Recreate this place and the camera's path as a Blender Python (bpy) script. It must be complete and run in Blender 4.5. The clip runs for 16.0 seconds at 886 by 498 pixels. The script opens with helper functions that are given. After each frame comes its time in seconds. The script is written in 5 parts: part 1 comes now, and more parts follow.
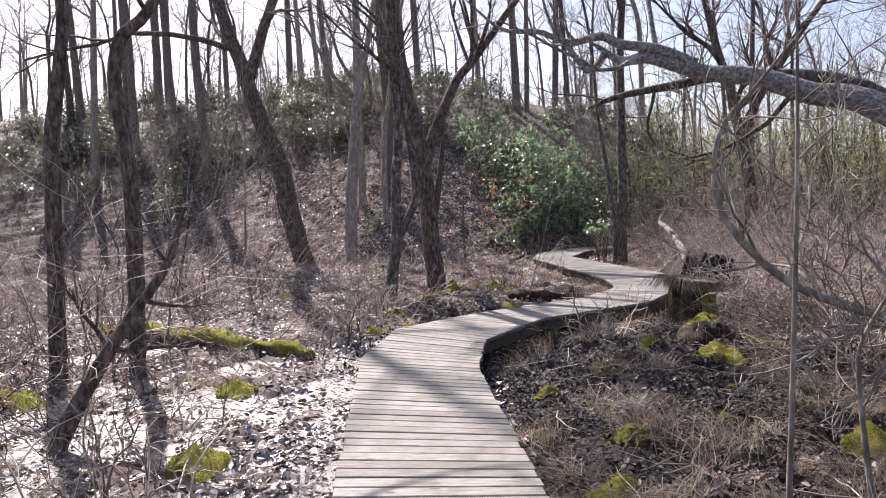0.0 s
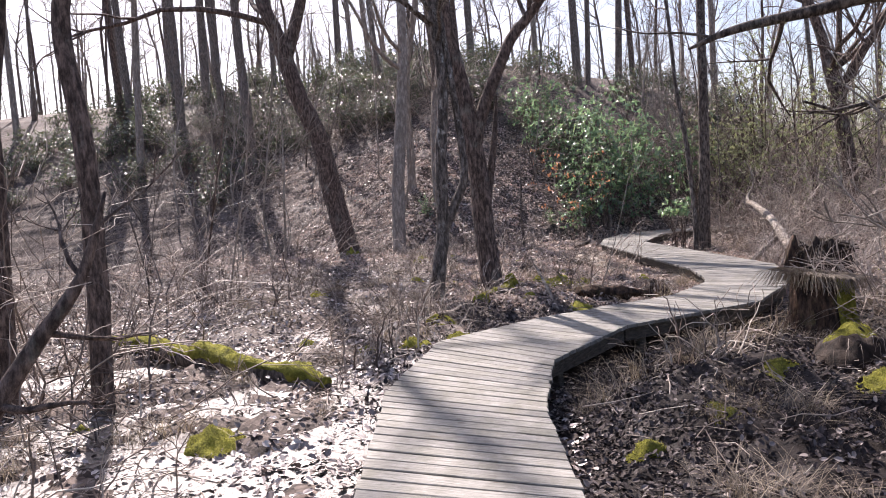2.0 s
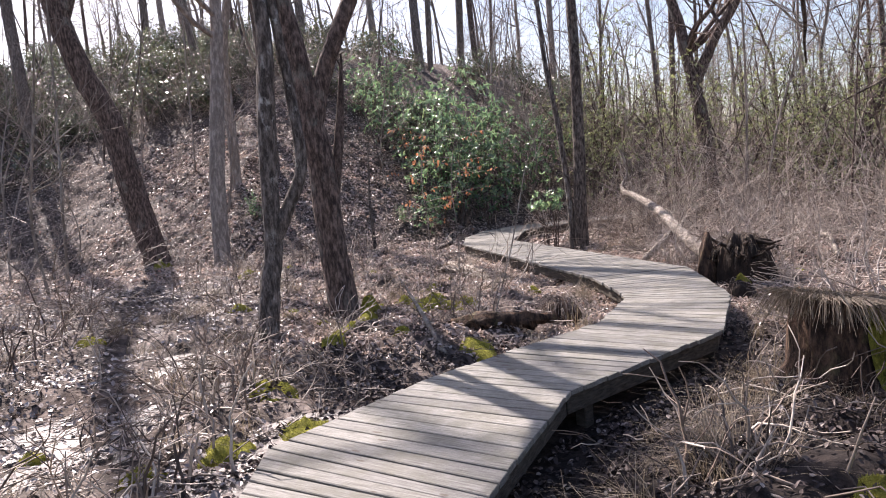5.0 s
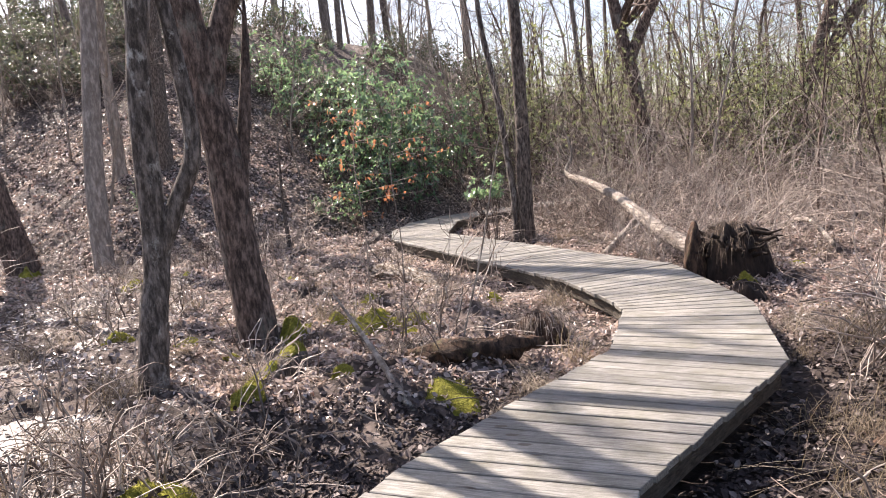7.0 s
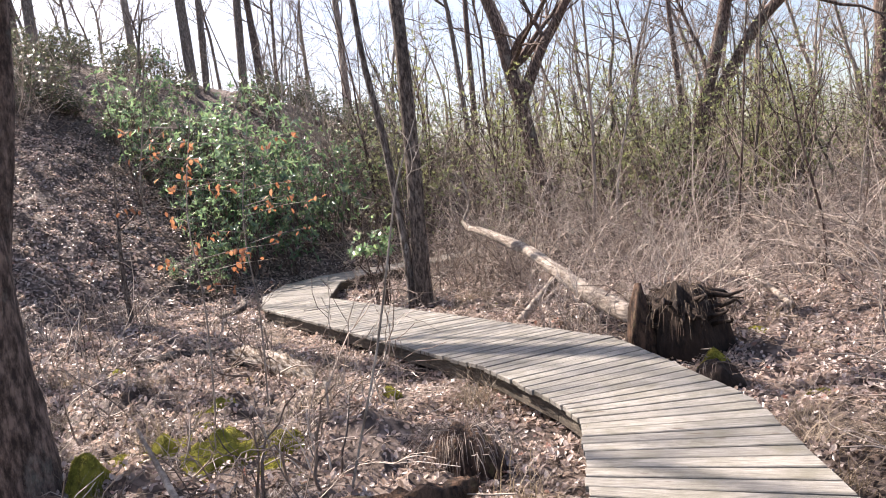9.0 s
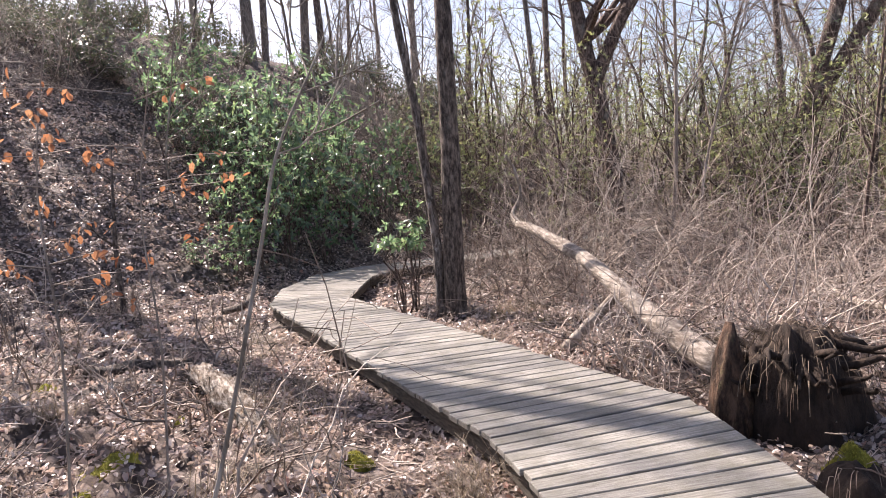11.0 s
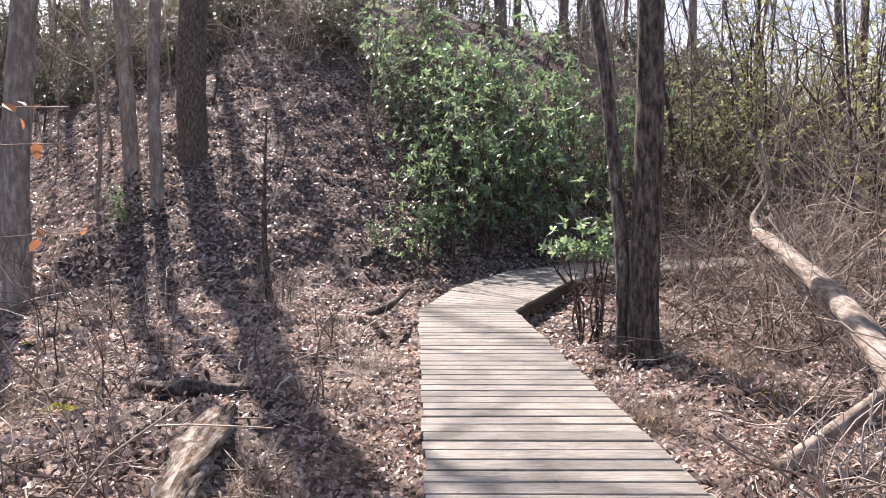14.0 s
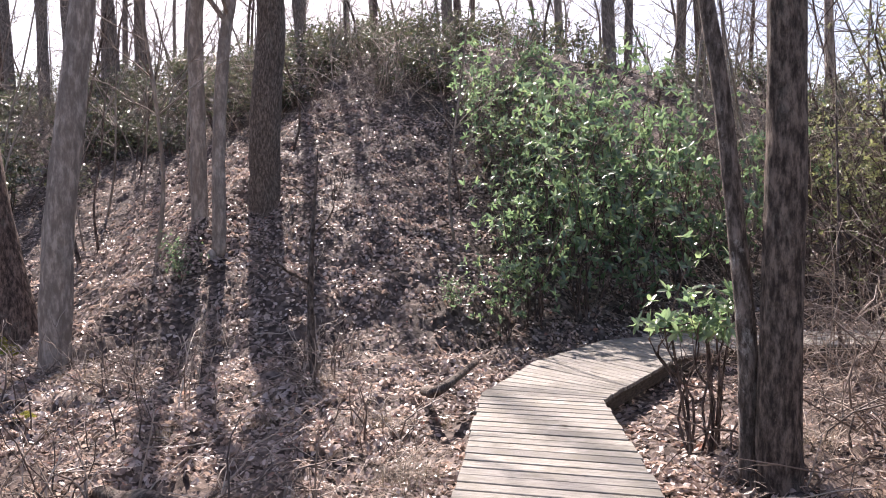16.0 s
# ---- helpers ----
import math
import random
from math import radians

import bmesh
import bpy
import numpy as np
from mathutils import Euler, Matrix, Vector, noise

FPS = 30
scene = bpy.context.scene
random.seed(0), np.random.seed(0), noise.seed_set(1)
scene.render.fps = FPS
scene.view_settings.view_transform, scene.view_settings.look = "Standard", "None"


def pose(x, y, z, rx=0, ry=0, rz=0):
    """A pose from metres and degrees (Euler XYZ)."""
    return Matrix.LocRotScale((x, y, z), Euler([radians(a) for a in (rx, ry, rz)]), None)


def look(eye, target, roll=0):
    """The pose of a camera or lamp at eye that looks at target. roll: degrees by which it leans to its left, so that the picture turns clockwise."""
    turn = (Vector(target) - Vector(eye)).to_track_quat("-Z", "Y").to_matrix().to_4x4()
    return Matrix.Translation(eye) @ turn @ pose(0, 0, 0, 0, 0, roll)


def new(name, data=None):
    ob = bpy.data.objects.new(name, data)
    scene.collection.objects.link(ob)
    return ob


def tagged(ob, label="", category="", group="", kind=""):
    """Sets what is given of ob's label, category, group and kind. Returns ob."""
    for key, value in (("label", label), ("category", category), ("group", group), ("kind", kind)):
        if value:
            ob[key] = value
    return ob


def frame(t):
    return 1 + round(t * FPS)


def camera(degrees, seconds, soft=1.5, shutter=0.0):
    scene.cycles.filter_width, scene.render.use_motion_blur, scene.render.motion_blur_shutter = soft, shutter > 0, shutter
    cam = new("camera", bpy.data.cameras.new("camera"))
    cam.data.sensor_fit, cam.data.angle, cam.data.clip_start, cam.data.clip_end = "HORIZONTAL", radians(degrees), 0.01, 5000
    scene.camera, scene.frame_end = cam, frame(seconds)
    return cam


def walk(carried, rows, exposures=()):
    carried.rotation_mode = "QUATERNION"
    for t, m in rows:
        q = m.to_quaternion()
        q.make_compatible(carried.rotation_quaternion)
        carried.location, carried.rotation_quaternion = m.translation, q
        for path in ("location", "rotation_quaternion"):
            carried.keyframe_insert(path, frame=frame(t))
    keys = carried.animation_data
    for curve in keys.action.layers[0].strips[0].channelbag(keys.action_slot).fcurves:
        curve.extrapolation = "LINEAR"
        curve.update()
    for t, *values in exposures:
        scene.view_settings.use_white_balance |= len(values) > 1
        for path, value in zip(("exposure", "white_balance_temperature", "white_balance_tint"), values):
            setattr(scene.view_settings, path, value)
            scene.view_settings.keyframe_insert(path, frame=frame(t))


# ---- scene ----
cam = camera(64.0, 16.0, soft=1.0)
PATH = [
    (0, (0.086, -0.167, 1.587), (0.061, 1.83, 1.479), -2.8),
    (0.5, (0.127, 0.358, 1.596), (0.026, 2.352, 1.474), -3.2),
    (1, (0.127, 0.93, 1.609), (0.011, 2.922, 1.462), -3.6),
    (1.5, (0.156, 1.396, 1.568), (0.049, 3.388, 1.426), -3.7),
    (2, (0.118, 1.861, 1.56), (-0.073, 3.846, 1.416), -4.0),
    (2.5, (0.058, 2.403, 1.603), (-0.098, 4.394, 1.494), -4.3),
    (3, (0.033, 2.938, 1.584), (-0.086, 4.933, 1.503), -4.1),
    (3.5, (-0.016, 3.482, 1.567), (-0.018, 5.479, 1.455), -4.1),
    (4, (-0.053, 4.012, 1.553), (0.036, 6.005, 1.4), -4.2),
    (4.5, (-0.072, 4.517, 1.558), (0.011, 6.507, 1.378), -4.5),
    (5, (-0.103, 5.045, 1.583), (0.155, 7.019, 1.387), -5.1),
    (5.2, (-0.114, 5.234, 1.561), (0.198, 7.198, 1.354), -5.2),
    (7.3, (-0.163, 7.44, 1.585), (0.433, 9.331, 1.324), -6.3),
    (7.5, (-0.111, 7.666, 1.595), (0.574, 9.531, 1.374), -6.6),
    (8, (0.048, 8.14, 1.577), (0.824, 9.972, 1.384), -6.7),
    (8.5, (0.263, 8.621, 1.553), (1.069, 10.446, 1.405), -6.6),
    (8.7, (0.343, 8.833, 1.557), (1.168, 10.649, 1.412), -6.7),
    (10.8, (1.583, 10.639, 1.551), (2.273, 12.507, 1.375), -4.1),
    (10.9, (1.676, 10.723, 1.531), (2.327, 12.607, 1.365), -4.4),
    (11, (1.753, 10.798, 1.516), (2.381, 12.69, 1.349), -4.3),
    (11.5, (2.1, 11.23, 1.546), (2.632, 13.149, 1.372), -3.5),
    (12, (2.46, 11.544, 1.546), (2.838, 13.5, 1.366), -2.8),
    (12.5, (2.739, 11.901, 1.531), (2.902, 13.887, 1.362), -1.8),
    (13, (2.997, 12.275, 1.552), (3.079, 14.269, 1.411), -1.6),
    (13.5, (3.235, 12.639, 1.562), (3.235, 14.635, 1.433), -1.8),
    (14, (3.43, 13.072, 1.539), (3.3, 15.059, 1.352), -2.0),
    (14.5, (3.606, 13.458, 1.543), (3.388, 15.434, 1.323), -2.0),
    (15, (3.697, 13.848, 1.555), (3.408, 15.816, 1.341), -1.9),
    (15.5, (3.682, 14.289, 1.597), (3.299, 16.25, 1.493), -1.7),
    (16, (3.745, 14.704, 1.582), (3.304, 16.654, 1.538), -1.5),
]
EXPOSURE = [(0.0, 0.94, 6500, 22), (5.0, 1.02, 6550, 21), (7.5, 1.38, 6950, 19), (8.5, 1.38, 6950, 19), (11.5, 1.22, 6850, 22), (16.0, 1.18, 6800, 23)]
walk(cam, [(t, look(e, g, r)) for t, e, g, r in PATH], EXPOSURE)

# ---- world, sun ----
SUN_DIR = Vector((-0.44, 0.90, 0.0)).normalized()
SUN_EL = radians(45)
world = bpy.data.worlds.new("world")
scene.world = world
world.use_nodes = True
wn = world.node_tree.nodes
sky = wn.new("ShaderNodeTexSky")
sky.sky_type = "NISHITA"
sky.sun_disc = False
sky.sun_elevation = SUN_EL
sky.sun_rotation = math.atan2(SUN_DIR.x, SUN_DIR.y)
sky.air_density, sky.dust_density, sky.ozone_density = 1.0, 2.2, 1.0
wn["Background"].inputs["Strength"].default_value = 0.10
world.node_tree.links.new(sky.outputs[0], wn["Background"].inputs["Color"])
lamp = bpy.data.lights.new("sun", "SUN")
lamp.energy, lamp.angle, lamp.color = 5.0, radians(0.6), (1.0, 0.95, 0.87)
sun = new("sun", lamp)
toward = SUN_DIR * math.cos(SUN_EL) + Vector((0, 0, math.sin(SUN_EL)))
sun.matrix_world = look(toward * 60, (0, 0, 0))


# ---- materials ----
def material(name, rough=0.8, spec=0.5):
    m = bpy.data.materials.new(name)
    m.use_nodes = True
    b = m.node_tree.nodes["Principled BSDF"]
    b.inputs["Roughness"].default_value = rough
    b.inputs["Specular IOR Level"].default_value = spec
    return m, m.node_tree.nodes, m.node_tree.links, b


def ramp(nodes, links, source, stops):
    r = nodes.new("ShaderNodeValToRGB")
    e = r.color_ramp.elements
    while len(e) < len(stops):
        e.new(0.5)
    for el, (p, c) in zip(e, stops):
        el.position, el.color = p, (*c, 1)
    links.new(source, r.inputs[0])
    return r.outputs[0]


def coords(nodes, links, scale=(1, 1, 1), which="Object", shift=None):
    tc = nodes.new("ShaderNodeTexCoord")
    mp = nodes.new("ShaderNodeMapping")
    mp.inputs["Scale"].default_value = scale
    links.new(tc.outputs[which], mp.inputs["Vector"])
    if shift:
        links.new(shift, mp.inputs["Location"])
    return mp.outputs[0]


def noise_tex(nodes, links, vec, scale, detail=4, rough=0.55, out="Fac"):
    n = nodes.new("ShaderNodeTexNoise")
    n.inputs["Scale"].default_value = scale
    n.inputs["Detail"].default_value = detail
    n.inputs["Roughness"].default_value = rough
    links.new(vec, n.inputs["Vector"])
    return n.outputs[out]


def mix(nodes, links, fac, a, b, kind="MIX"):
    m = nodes.new("ShaderNodeMix")
    m.data_type, m.blend_type = "RGBA", kind
    for k, v in ((0, fac), (6, a), (7, b)):
        if isinstance(v, (int, float)):
            m.inputs[k].default_value = v
        elif isinstance(v, tuple):
            m.inputs[k].default_value = (*v, 1)
        else:
            links.new(v, m.inputs[k])
    return m.outputs[2]


def bump(nodes, links, b, height, strength=0.5, distance=0.02):
    n = nodes.new("ShaderNodeBump")
    n.inputs["Strength"].default_value = strength
    n.inputs["Distance"].default_value = distance
    links.new(height, n.inputs["Height"])
    links.new(n.outputs[0], b.inputs["Normal"])


def bark(name, dark, light, lichen=(0.35, 0.37, 0.32), amount=0.25, furrow=9.0, depth=0.02, patches=3.2, along=0.32):
    m, n, l, b = material(name, 0.85, 0.3)
    v = coords(n, l, (1, min(1, along * 3), along) if along < 1 else (2.2, 0.5, 2.2))
    ridge = noise_tex(n, l, v, furrow * 2.6, 6, 0.7)
    c = ramp(n, l, ridge, ((0.40, dark), (0.50, tuple(0.55 * a + 0.35 * b for a, b in zip(dark, light))), (0.62, light)))
    v2 = coords(n, l, (1, 1, 0.6))
    patch = noise_tex(n, l, v2, patches, 6, 0.72)
    mask = ramp(n, l, patch, ((0.56, (0, 0, 0)), (0.70, (amount,) * 3)))
    l.new(mix(n, l, mask, c, lichen), b.inputs["Base Color"])
    bump(n, l, b, ridge, 0.9, depth)
    return m


def islands(name, stops, rough=0.5, spec=0.5, glow_through=0.0, tint=(0.3, 0.2, 0.1)):
    """Leaves, blades and twigs: every loose piece has its own shade."""
    m, n, l, b = material(name, rough, spec)
    g = n.new("ShaderNodeNewGeometry")
    c = ramp(n, l, g.outputs["Random Per Island"], stops)
    v = coords(n, l)
    c = mix(n, l, 0.35, c, ramp(n, l, noise_tex(n, l, v, 60, 3), ((0.3, (0.35,) * 3), (0.7, (1,) * 3))), "MULTIPLY")
    l.new(c, b.inputs["Base Color"])
    if glow_through:
        t = n.new("ShaderNodeBsdfTranslucent")
        l.new(mix(n, l, 0.6, c, tint), t.inputs["Color"])
        s = n.new("ShaderNodeMixShader")
        s.inputs[0].default_value = glow_through
        l.new(b.outputs[0], s.inputs[1])
        l.new(t.outputs[0], s.inputs[2])
        l.new(s.outputs[0], n["Material Output"].inputs["Surface"])
    return m


def ground_material():
    m, n, l, b = material("leaf_litter_soil", 0.6, 0.2)
    v = coords(n, l)
    warp = mix(n, l, 0.03, v, noise_tex(n, l, v, 7, 2, out="Color"), "ADD")
    cell = n.new("ShaderNodeTexVoronoi")
    cell.inputs["Scale"].default_value = 15
    l.new(warp, cell.inputs["Vector"])
    leaf = ramp(n, l, cell.outputs["Color"], ((0.0, (0.05, 0.037, 0.032)), (0.35, (0.14, 0.107, 0.093)), (0.7, (0.28, 0.222, 0.195)), (1.0, (0.46, 0.385, 0.345))))
    soil = ramp(n, l, noise_tex(n, l, v, 0.7, 6, 0.65), ((0.35, (0.22, 0.21, 0.2)), (0.62, (1, 0.97, 0.93))))
    c = mix(n, l, 0.6, leaf, soil, "MULTIPLY")
    edge = ramp(n, l, cell.outputs["Distance"], ((0.0, (1,) * 3), (0.75, (0.45,) * 3)))
    c = mix(n, l, 0.8, c, edge, "MULTIPLY")
    # Boggy area right of the deck: wet dark soil with tree shade put into its colour.
    place = n.new("ShaderNodeSeparateXYZ")
    l.new(mix(n, l, 0.9, v, noise_tex(n, l, v, 0.9, 4, out="Color"), "ADD"), place.inputs[0])
    sides = []
    for axis_name, lo, hi in (("X", 0.3, 1.3), ("Y", 12.8, 11.2), ("X", 9.0, 6.0)):
        span = n.new("ShaderNodeMapRange")
        span.inputs["From Min"].default_value, span.inputs["From Max"].default_value = lo, hi
        l.new(place.outputs[axis_name], span.inputs["Value"])
        sides.append(span.outputs[0])
    wet_shaded_part = sides[0]
    for side in sides[1:]:
        both = n.new("ShaderNodeMath")
        both.operation = "MULTIPLY"
        l.new(wet_shaded_part, both.inputs[0])
        l.new(side, both.inputs[1])
        wet_shaded_part = both.outputs[0]
    shaded_peat = ramp(n, l, noise_tex(n, l, v, 11, 5, 0.7), ((0.35, (0.008, 0.006, 0.006)), (0.72, (0.05, 0.038, 0.033))))
    c = mix(n, l, wet_shaded_part, c, shaded_peat)
    l.new(c, b.inputs["Base Color"])
    wet = ramp(n, l, noise_tex(n, l, v, 0.5, 4), ((0.4, (0.72,) * 3), (0.62, (0.92,) * 3)))
    l.new(wet, b.inputs["Roughness"])
    h = mix(n, l, 0.5, cell.outputs["Color"], noise_tex(n, l, v, 40, 4))
    bump(n, l, b, h, 0.8, 0.03)
    return m


def plank_material():
    m, n, l, b = material("weathered_plank", 0.72, 0.35)
    info = n.new("ShaderNodeObjectInfo")
    shift = n.new("ShaderNodeVectorMath")
    shift.operation = "SCALE"
    l.new(info.outputs["Location"], shift.inputs[0])
    shift.inputs[3].default_value = 3.7
    v = coords(n, l, (0.9, 14, 14), shift=shift.outputs[0])
    grain = noise_tex(n, l, v, 5.5, 8, 0.7)
    c = ramp(n, l, grain, ((0.28, (0.085, 0.078, 0.07)), (0.48, (0.27, 0.262, 0.242)), (0.70, (0.46, 0.448, 0.42))))
    tone = ramp(n, l, info.outputs["Random"], ((0.0, (0.62, 0.61, 0.61)), (0.5, (0.88, 0.86, 0.83)), (1.0, (1.0, 0.98, 0.94))))
    c = mix(n, l, 1.0, c, tone, "MULTIPLY")
    v2 = coords(n, l, (1, 1, 1), shift=shift.outputs[0])
    stain = noise_tex(n, l, v2, 3.0, 6, 0.7)
    c = mix(n, l, ramp(n, l, stain, ((0.44, (0, 0, 0)), (0.66, (0.75,) * 3))), c, (0.14, 0.132, 0.098))
    v3 = coords(n, l, (3, 9, 9), shift=shift.outputs[0])
    knot = noise_tex(n, l, v3, 2.2, 1, 0.3)
    c = mix(n, l, ramp(n, l, knot, ((0.72, (0, 0, 0)), (0.78, (0.8,) * 3))), c, (0.10, 0.075, 0.055))
    l.new(c, b.inputs["Base Color"])
    bump(n, l, b, grain, 0.5, 0.006)
    return m


def moss_material():
    m, n, l, b = material("moss", 0.95, 0.2)
    v = coords(n, l)
    c = ramp(n, l, noise_tex(n, l, v, 9, 6, 0.7), ((0.3, (0.06, 0.06, 0.015)), (0.5, (0.24, 0.23, 0.04)), (0.72, (0.50, 0.46, 0.08))))
    l.new(c, b.inputs["Base Color"])
    bump(n, l, b, noise_tex(n, l, v, 70, 5, 0.7), 1.0, 0.03)
    return m


def wood_material(name, dark, light, scale=(1, 1, 1), size=8):
    m, n, l, b = material(name, 0.85, 0.3)
    v = coords(n, l, scale)
    g = noise_tex(n, l, v, size, 7, 0.7)
    l.new(ramp(n, l, g, ((0.32, dark), (0.68, light))), b.inputs["Base Color"])
    bump(n, l, b, g, 0.9, 0.03)
    return m


GROUND = ground_material()
PLANK = plank_material()
MOSS = moss_material()
BEAM = wood_material("damp_beam", (0.05, 0.042, 0.034), (0.17, 0.145, 0.115), (2, 2, 9), 6)
BARK_DARK = bark("dark_bark", (0.035, 0.026, 0.022), (0.23, 0.185, 0.155), depth=0.035)
BARK_BROWN = bark("brown_bark", (0.045, 0.031, 0.026), (0.26, 0.19, 0.16), amount=0.4, depth=0.035)
BARK_GREY = bark("grey_bark", (0.20, 0.165, 0.14), (0.45, 0.385, 0.335), (0.52, 0.50, 0.46), 0.4, 5.0, 0.006)
# Bark lightened so that its colour imitates the glare and haze before the hill.
BARK_HAZY = bark("hazy_hill_bark", (0.10, 0.082, 0.072), (0.33, 0.275, 0.24), amount=0.35, depth=0.03)
BARK_RIDGED = bark("ridged_bark", (0.07, 0.055, 0.045), (0.27, 0.22, 0.19), amount=0.2, furrow=14, depth=0.03)
BARK_PALE = bark("bare_pale_wood", (0.15, 0.12, 0.095), (0.43, 0.375, 0.32), (0.50, 0.46, 0.42), 0.5, 4)
# Grey bark with whitish patches that paint sunlight onto the arching trunk.
BARK_SUNLIT = bark("sunlit_grey_bark", (0.13, 0.115, 0.105), (0.50, 0.465, 0.44), (0.66, 0.64, 0.62), 0.7, 7.0, 0.03, 7.0, 1.0)
BARK_ROT = bark("rotten_pale_wood", (0.10, 0.065, 0.04), (0.62, 0.55, 0.47), (0.30, 0.16, 0.05), 0.6, 4, 0.05, 13.0, 1.0)
BARK_LOG = bark("fallen_pale_wood", (0.14, 0.11, 0.088), (0.43, 0.375, 0.32), (0.50, 0.46, 0.42), 0.5, 4, 0.02, 4.0, 1.0)
BARK_RED = bark("rotten_red_wood", (0.022, 0.013, 0.009), (0.15, 0.09, 0.06), (0.22, 0.20, 0.09), 0.5, 6, 0.05, 6.0)
BARK_MOTTLED = bark("mottled_bark", (0.045, 0.036, 0.03), (0.25, 0.21, 0.185), (0.58, 0.56, 0.52), 0.9, 9, 0.025, 8.0)
ROOT = wood_material("rotten_root", (0.006, 0.004, 0.003), (0.055, 0.036, 0.026), (1, 1, 0.4), 14)
LITTER = islands("dead_leaf", ((0.0, (0.055, 0.039, 0.034)), (0.3, (0.26, 0.192, 0.165)), (0.65, (0.55, 0.45, 0.41)), (0.95, (0.80, 0.72, 0.67)), (1.0, (0.42, 0.14, 0.08))), 0.33, 1.0, 0.42, (0.66, 0.51, 0.42))
# Wet leaves, darkened further so their colour also holds the shade on them.
SHADED_LEAF = islands("shaded_sodden_leaf", ((0.0, (0.025, 0.018, 0.017)), (0.45, (0.065, 0.047, 0.044)), (0.85, (0.14, 0.108, 0.10)), (1.0, (0.46, 0.39, 0.35))), 0.68, 0.3)
WET_LEAF = islands("wet_dead_leaf", ((0.0, (0.07, 0.045, 0.038)), (0.3, (0.22, 0.165, 0.14)), (0.7, (0.42, 0.345, 0.31)), (1.0, (0.60, 0.53, 0.49))), 0.38, 1.0)
LAUREL = islands("laurel_leaf", ((0.0, (0.05, 0.10, 0.06)), (0.45, (0.15, 0.235, 0.145)), (0.8, (0.29, 0.385, 0.23)), (1.0, (0.42, 0.43, 0.18))), 0.26, 1.0, 0.5, (0.28, 0.45, 0.21))
LAUREL.node_tree.nodes["Principled BSDF"].inputs["Coat Weight"].default_value = 0.9
LAUREL.node_tree.nodes["Principled BSDF"].inputs["Coat Roughness"].default_value = 0.13
THICKET_LEAF = islands("yellowish_leaf", ((0.0, (0.12, 0.155, 0.08)), (0.5, (0.22, 0.265, 0.13)), (1.0, (0.38, 0.40, 0.21))), 0.4, 0.8, 0.55, (0.38, 0.40, 0.16))
HILL_LEAF = islands("dull_laurel_leaf", ((0.0, (0.035, 0.05, 0.035)), (0.5, (0.085, 0.105, 0.07)), (0.85, (0.16, 0.175, 0.105)), (1.0, (0.30, 0.26, 0.13))), 0.24, 1.0, 0.25, (0.20, 0.24, 0.12))
HILL_LEAF.node_tree.nodes["Principled BSDF"].inputs["Coat Weight"].default_value = 1.0
HILL_LEAF.node_tree.nodes["Principled BSDF"].inputs["Coat Roughness"].default_value = 0.16
ROOT_HAIR = islands("dead_rootlet", ((0.0, (0.03, 0.021, 0.015)), (0.5, (0.13, 0.092, 0.068)), (1.0, (0.36, 0.29, 0.22))), 0.8, 0.2)
RUST = islands("rust_leaf", ((0.0, (0.36, 0.13, 0.07)), (0.6, (0.52, 0.24, 0.13)), (1.0, (0.56, 0.36, 0.22))), 0.55, 0.4, 0.4, (0.62, 0.28, 0.13))
STRAW = islands("dry_grass_blade", ((0.0, (0.10, 0.075, 0.055)), (0.5, (0.25, 0.195, 0.145)), (1.0, (0.48, 0.40, 0.30))), 0.6, 0.4, 0.25, (0.5, 0.4, 0.25))
TWIG = islands("twig", ((0.0, (0.07, 0.05, 0.042)), (0.4, (0.24, 0.18, 0.145)), (0.75, (0.46, 0.37, 0.30)), (1.0, (0.66, 0.57, 0.49))), 0.6, 0.45)
TWIG_PALE = islands("pale_twig", ((0.0, (0.27, 0.21, 0.175)), (1.0, (0.62, 0.53, 0.46))), 0.6, 0.4)
MOSS_BLADE = islands("moss_tip", ((0.0, (0.10, 0.10, 0.025)), (0.5, (0.32, 0.30, 0.055)), (1.0, (0.58, 0.54, 0.11))), 0.8, 0.3, 0.3, (0.45, 0.45, 0.08))


# ---- mesh builders ----
rng = np.random.default_rng(4)


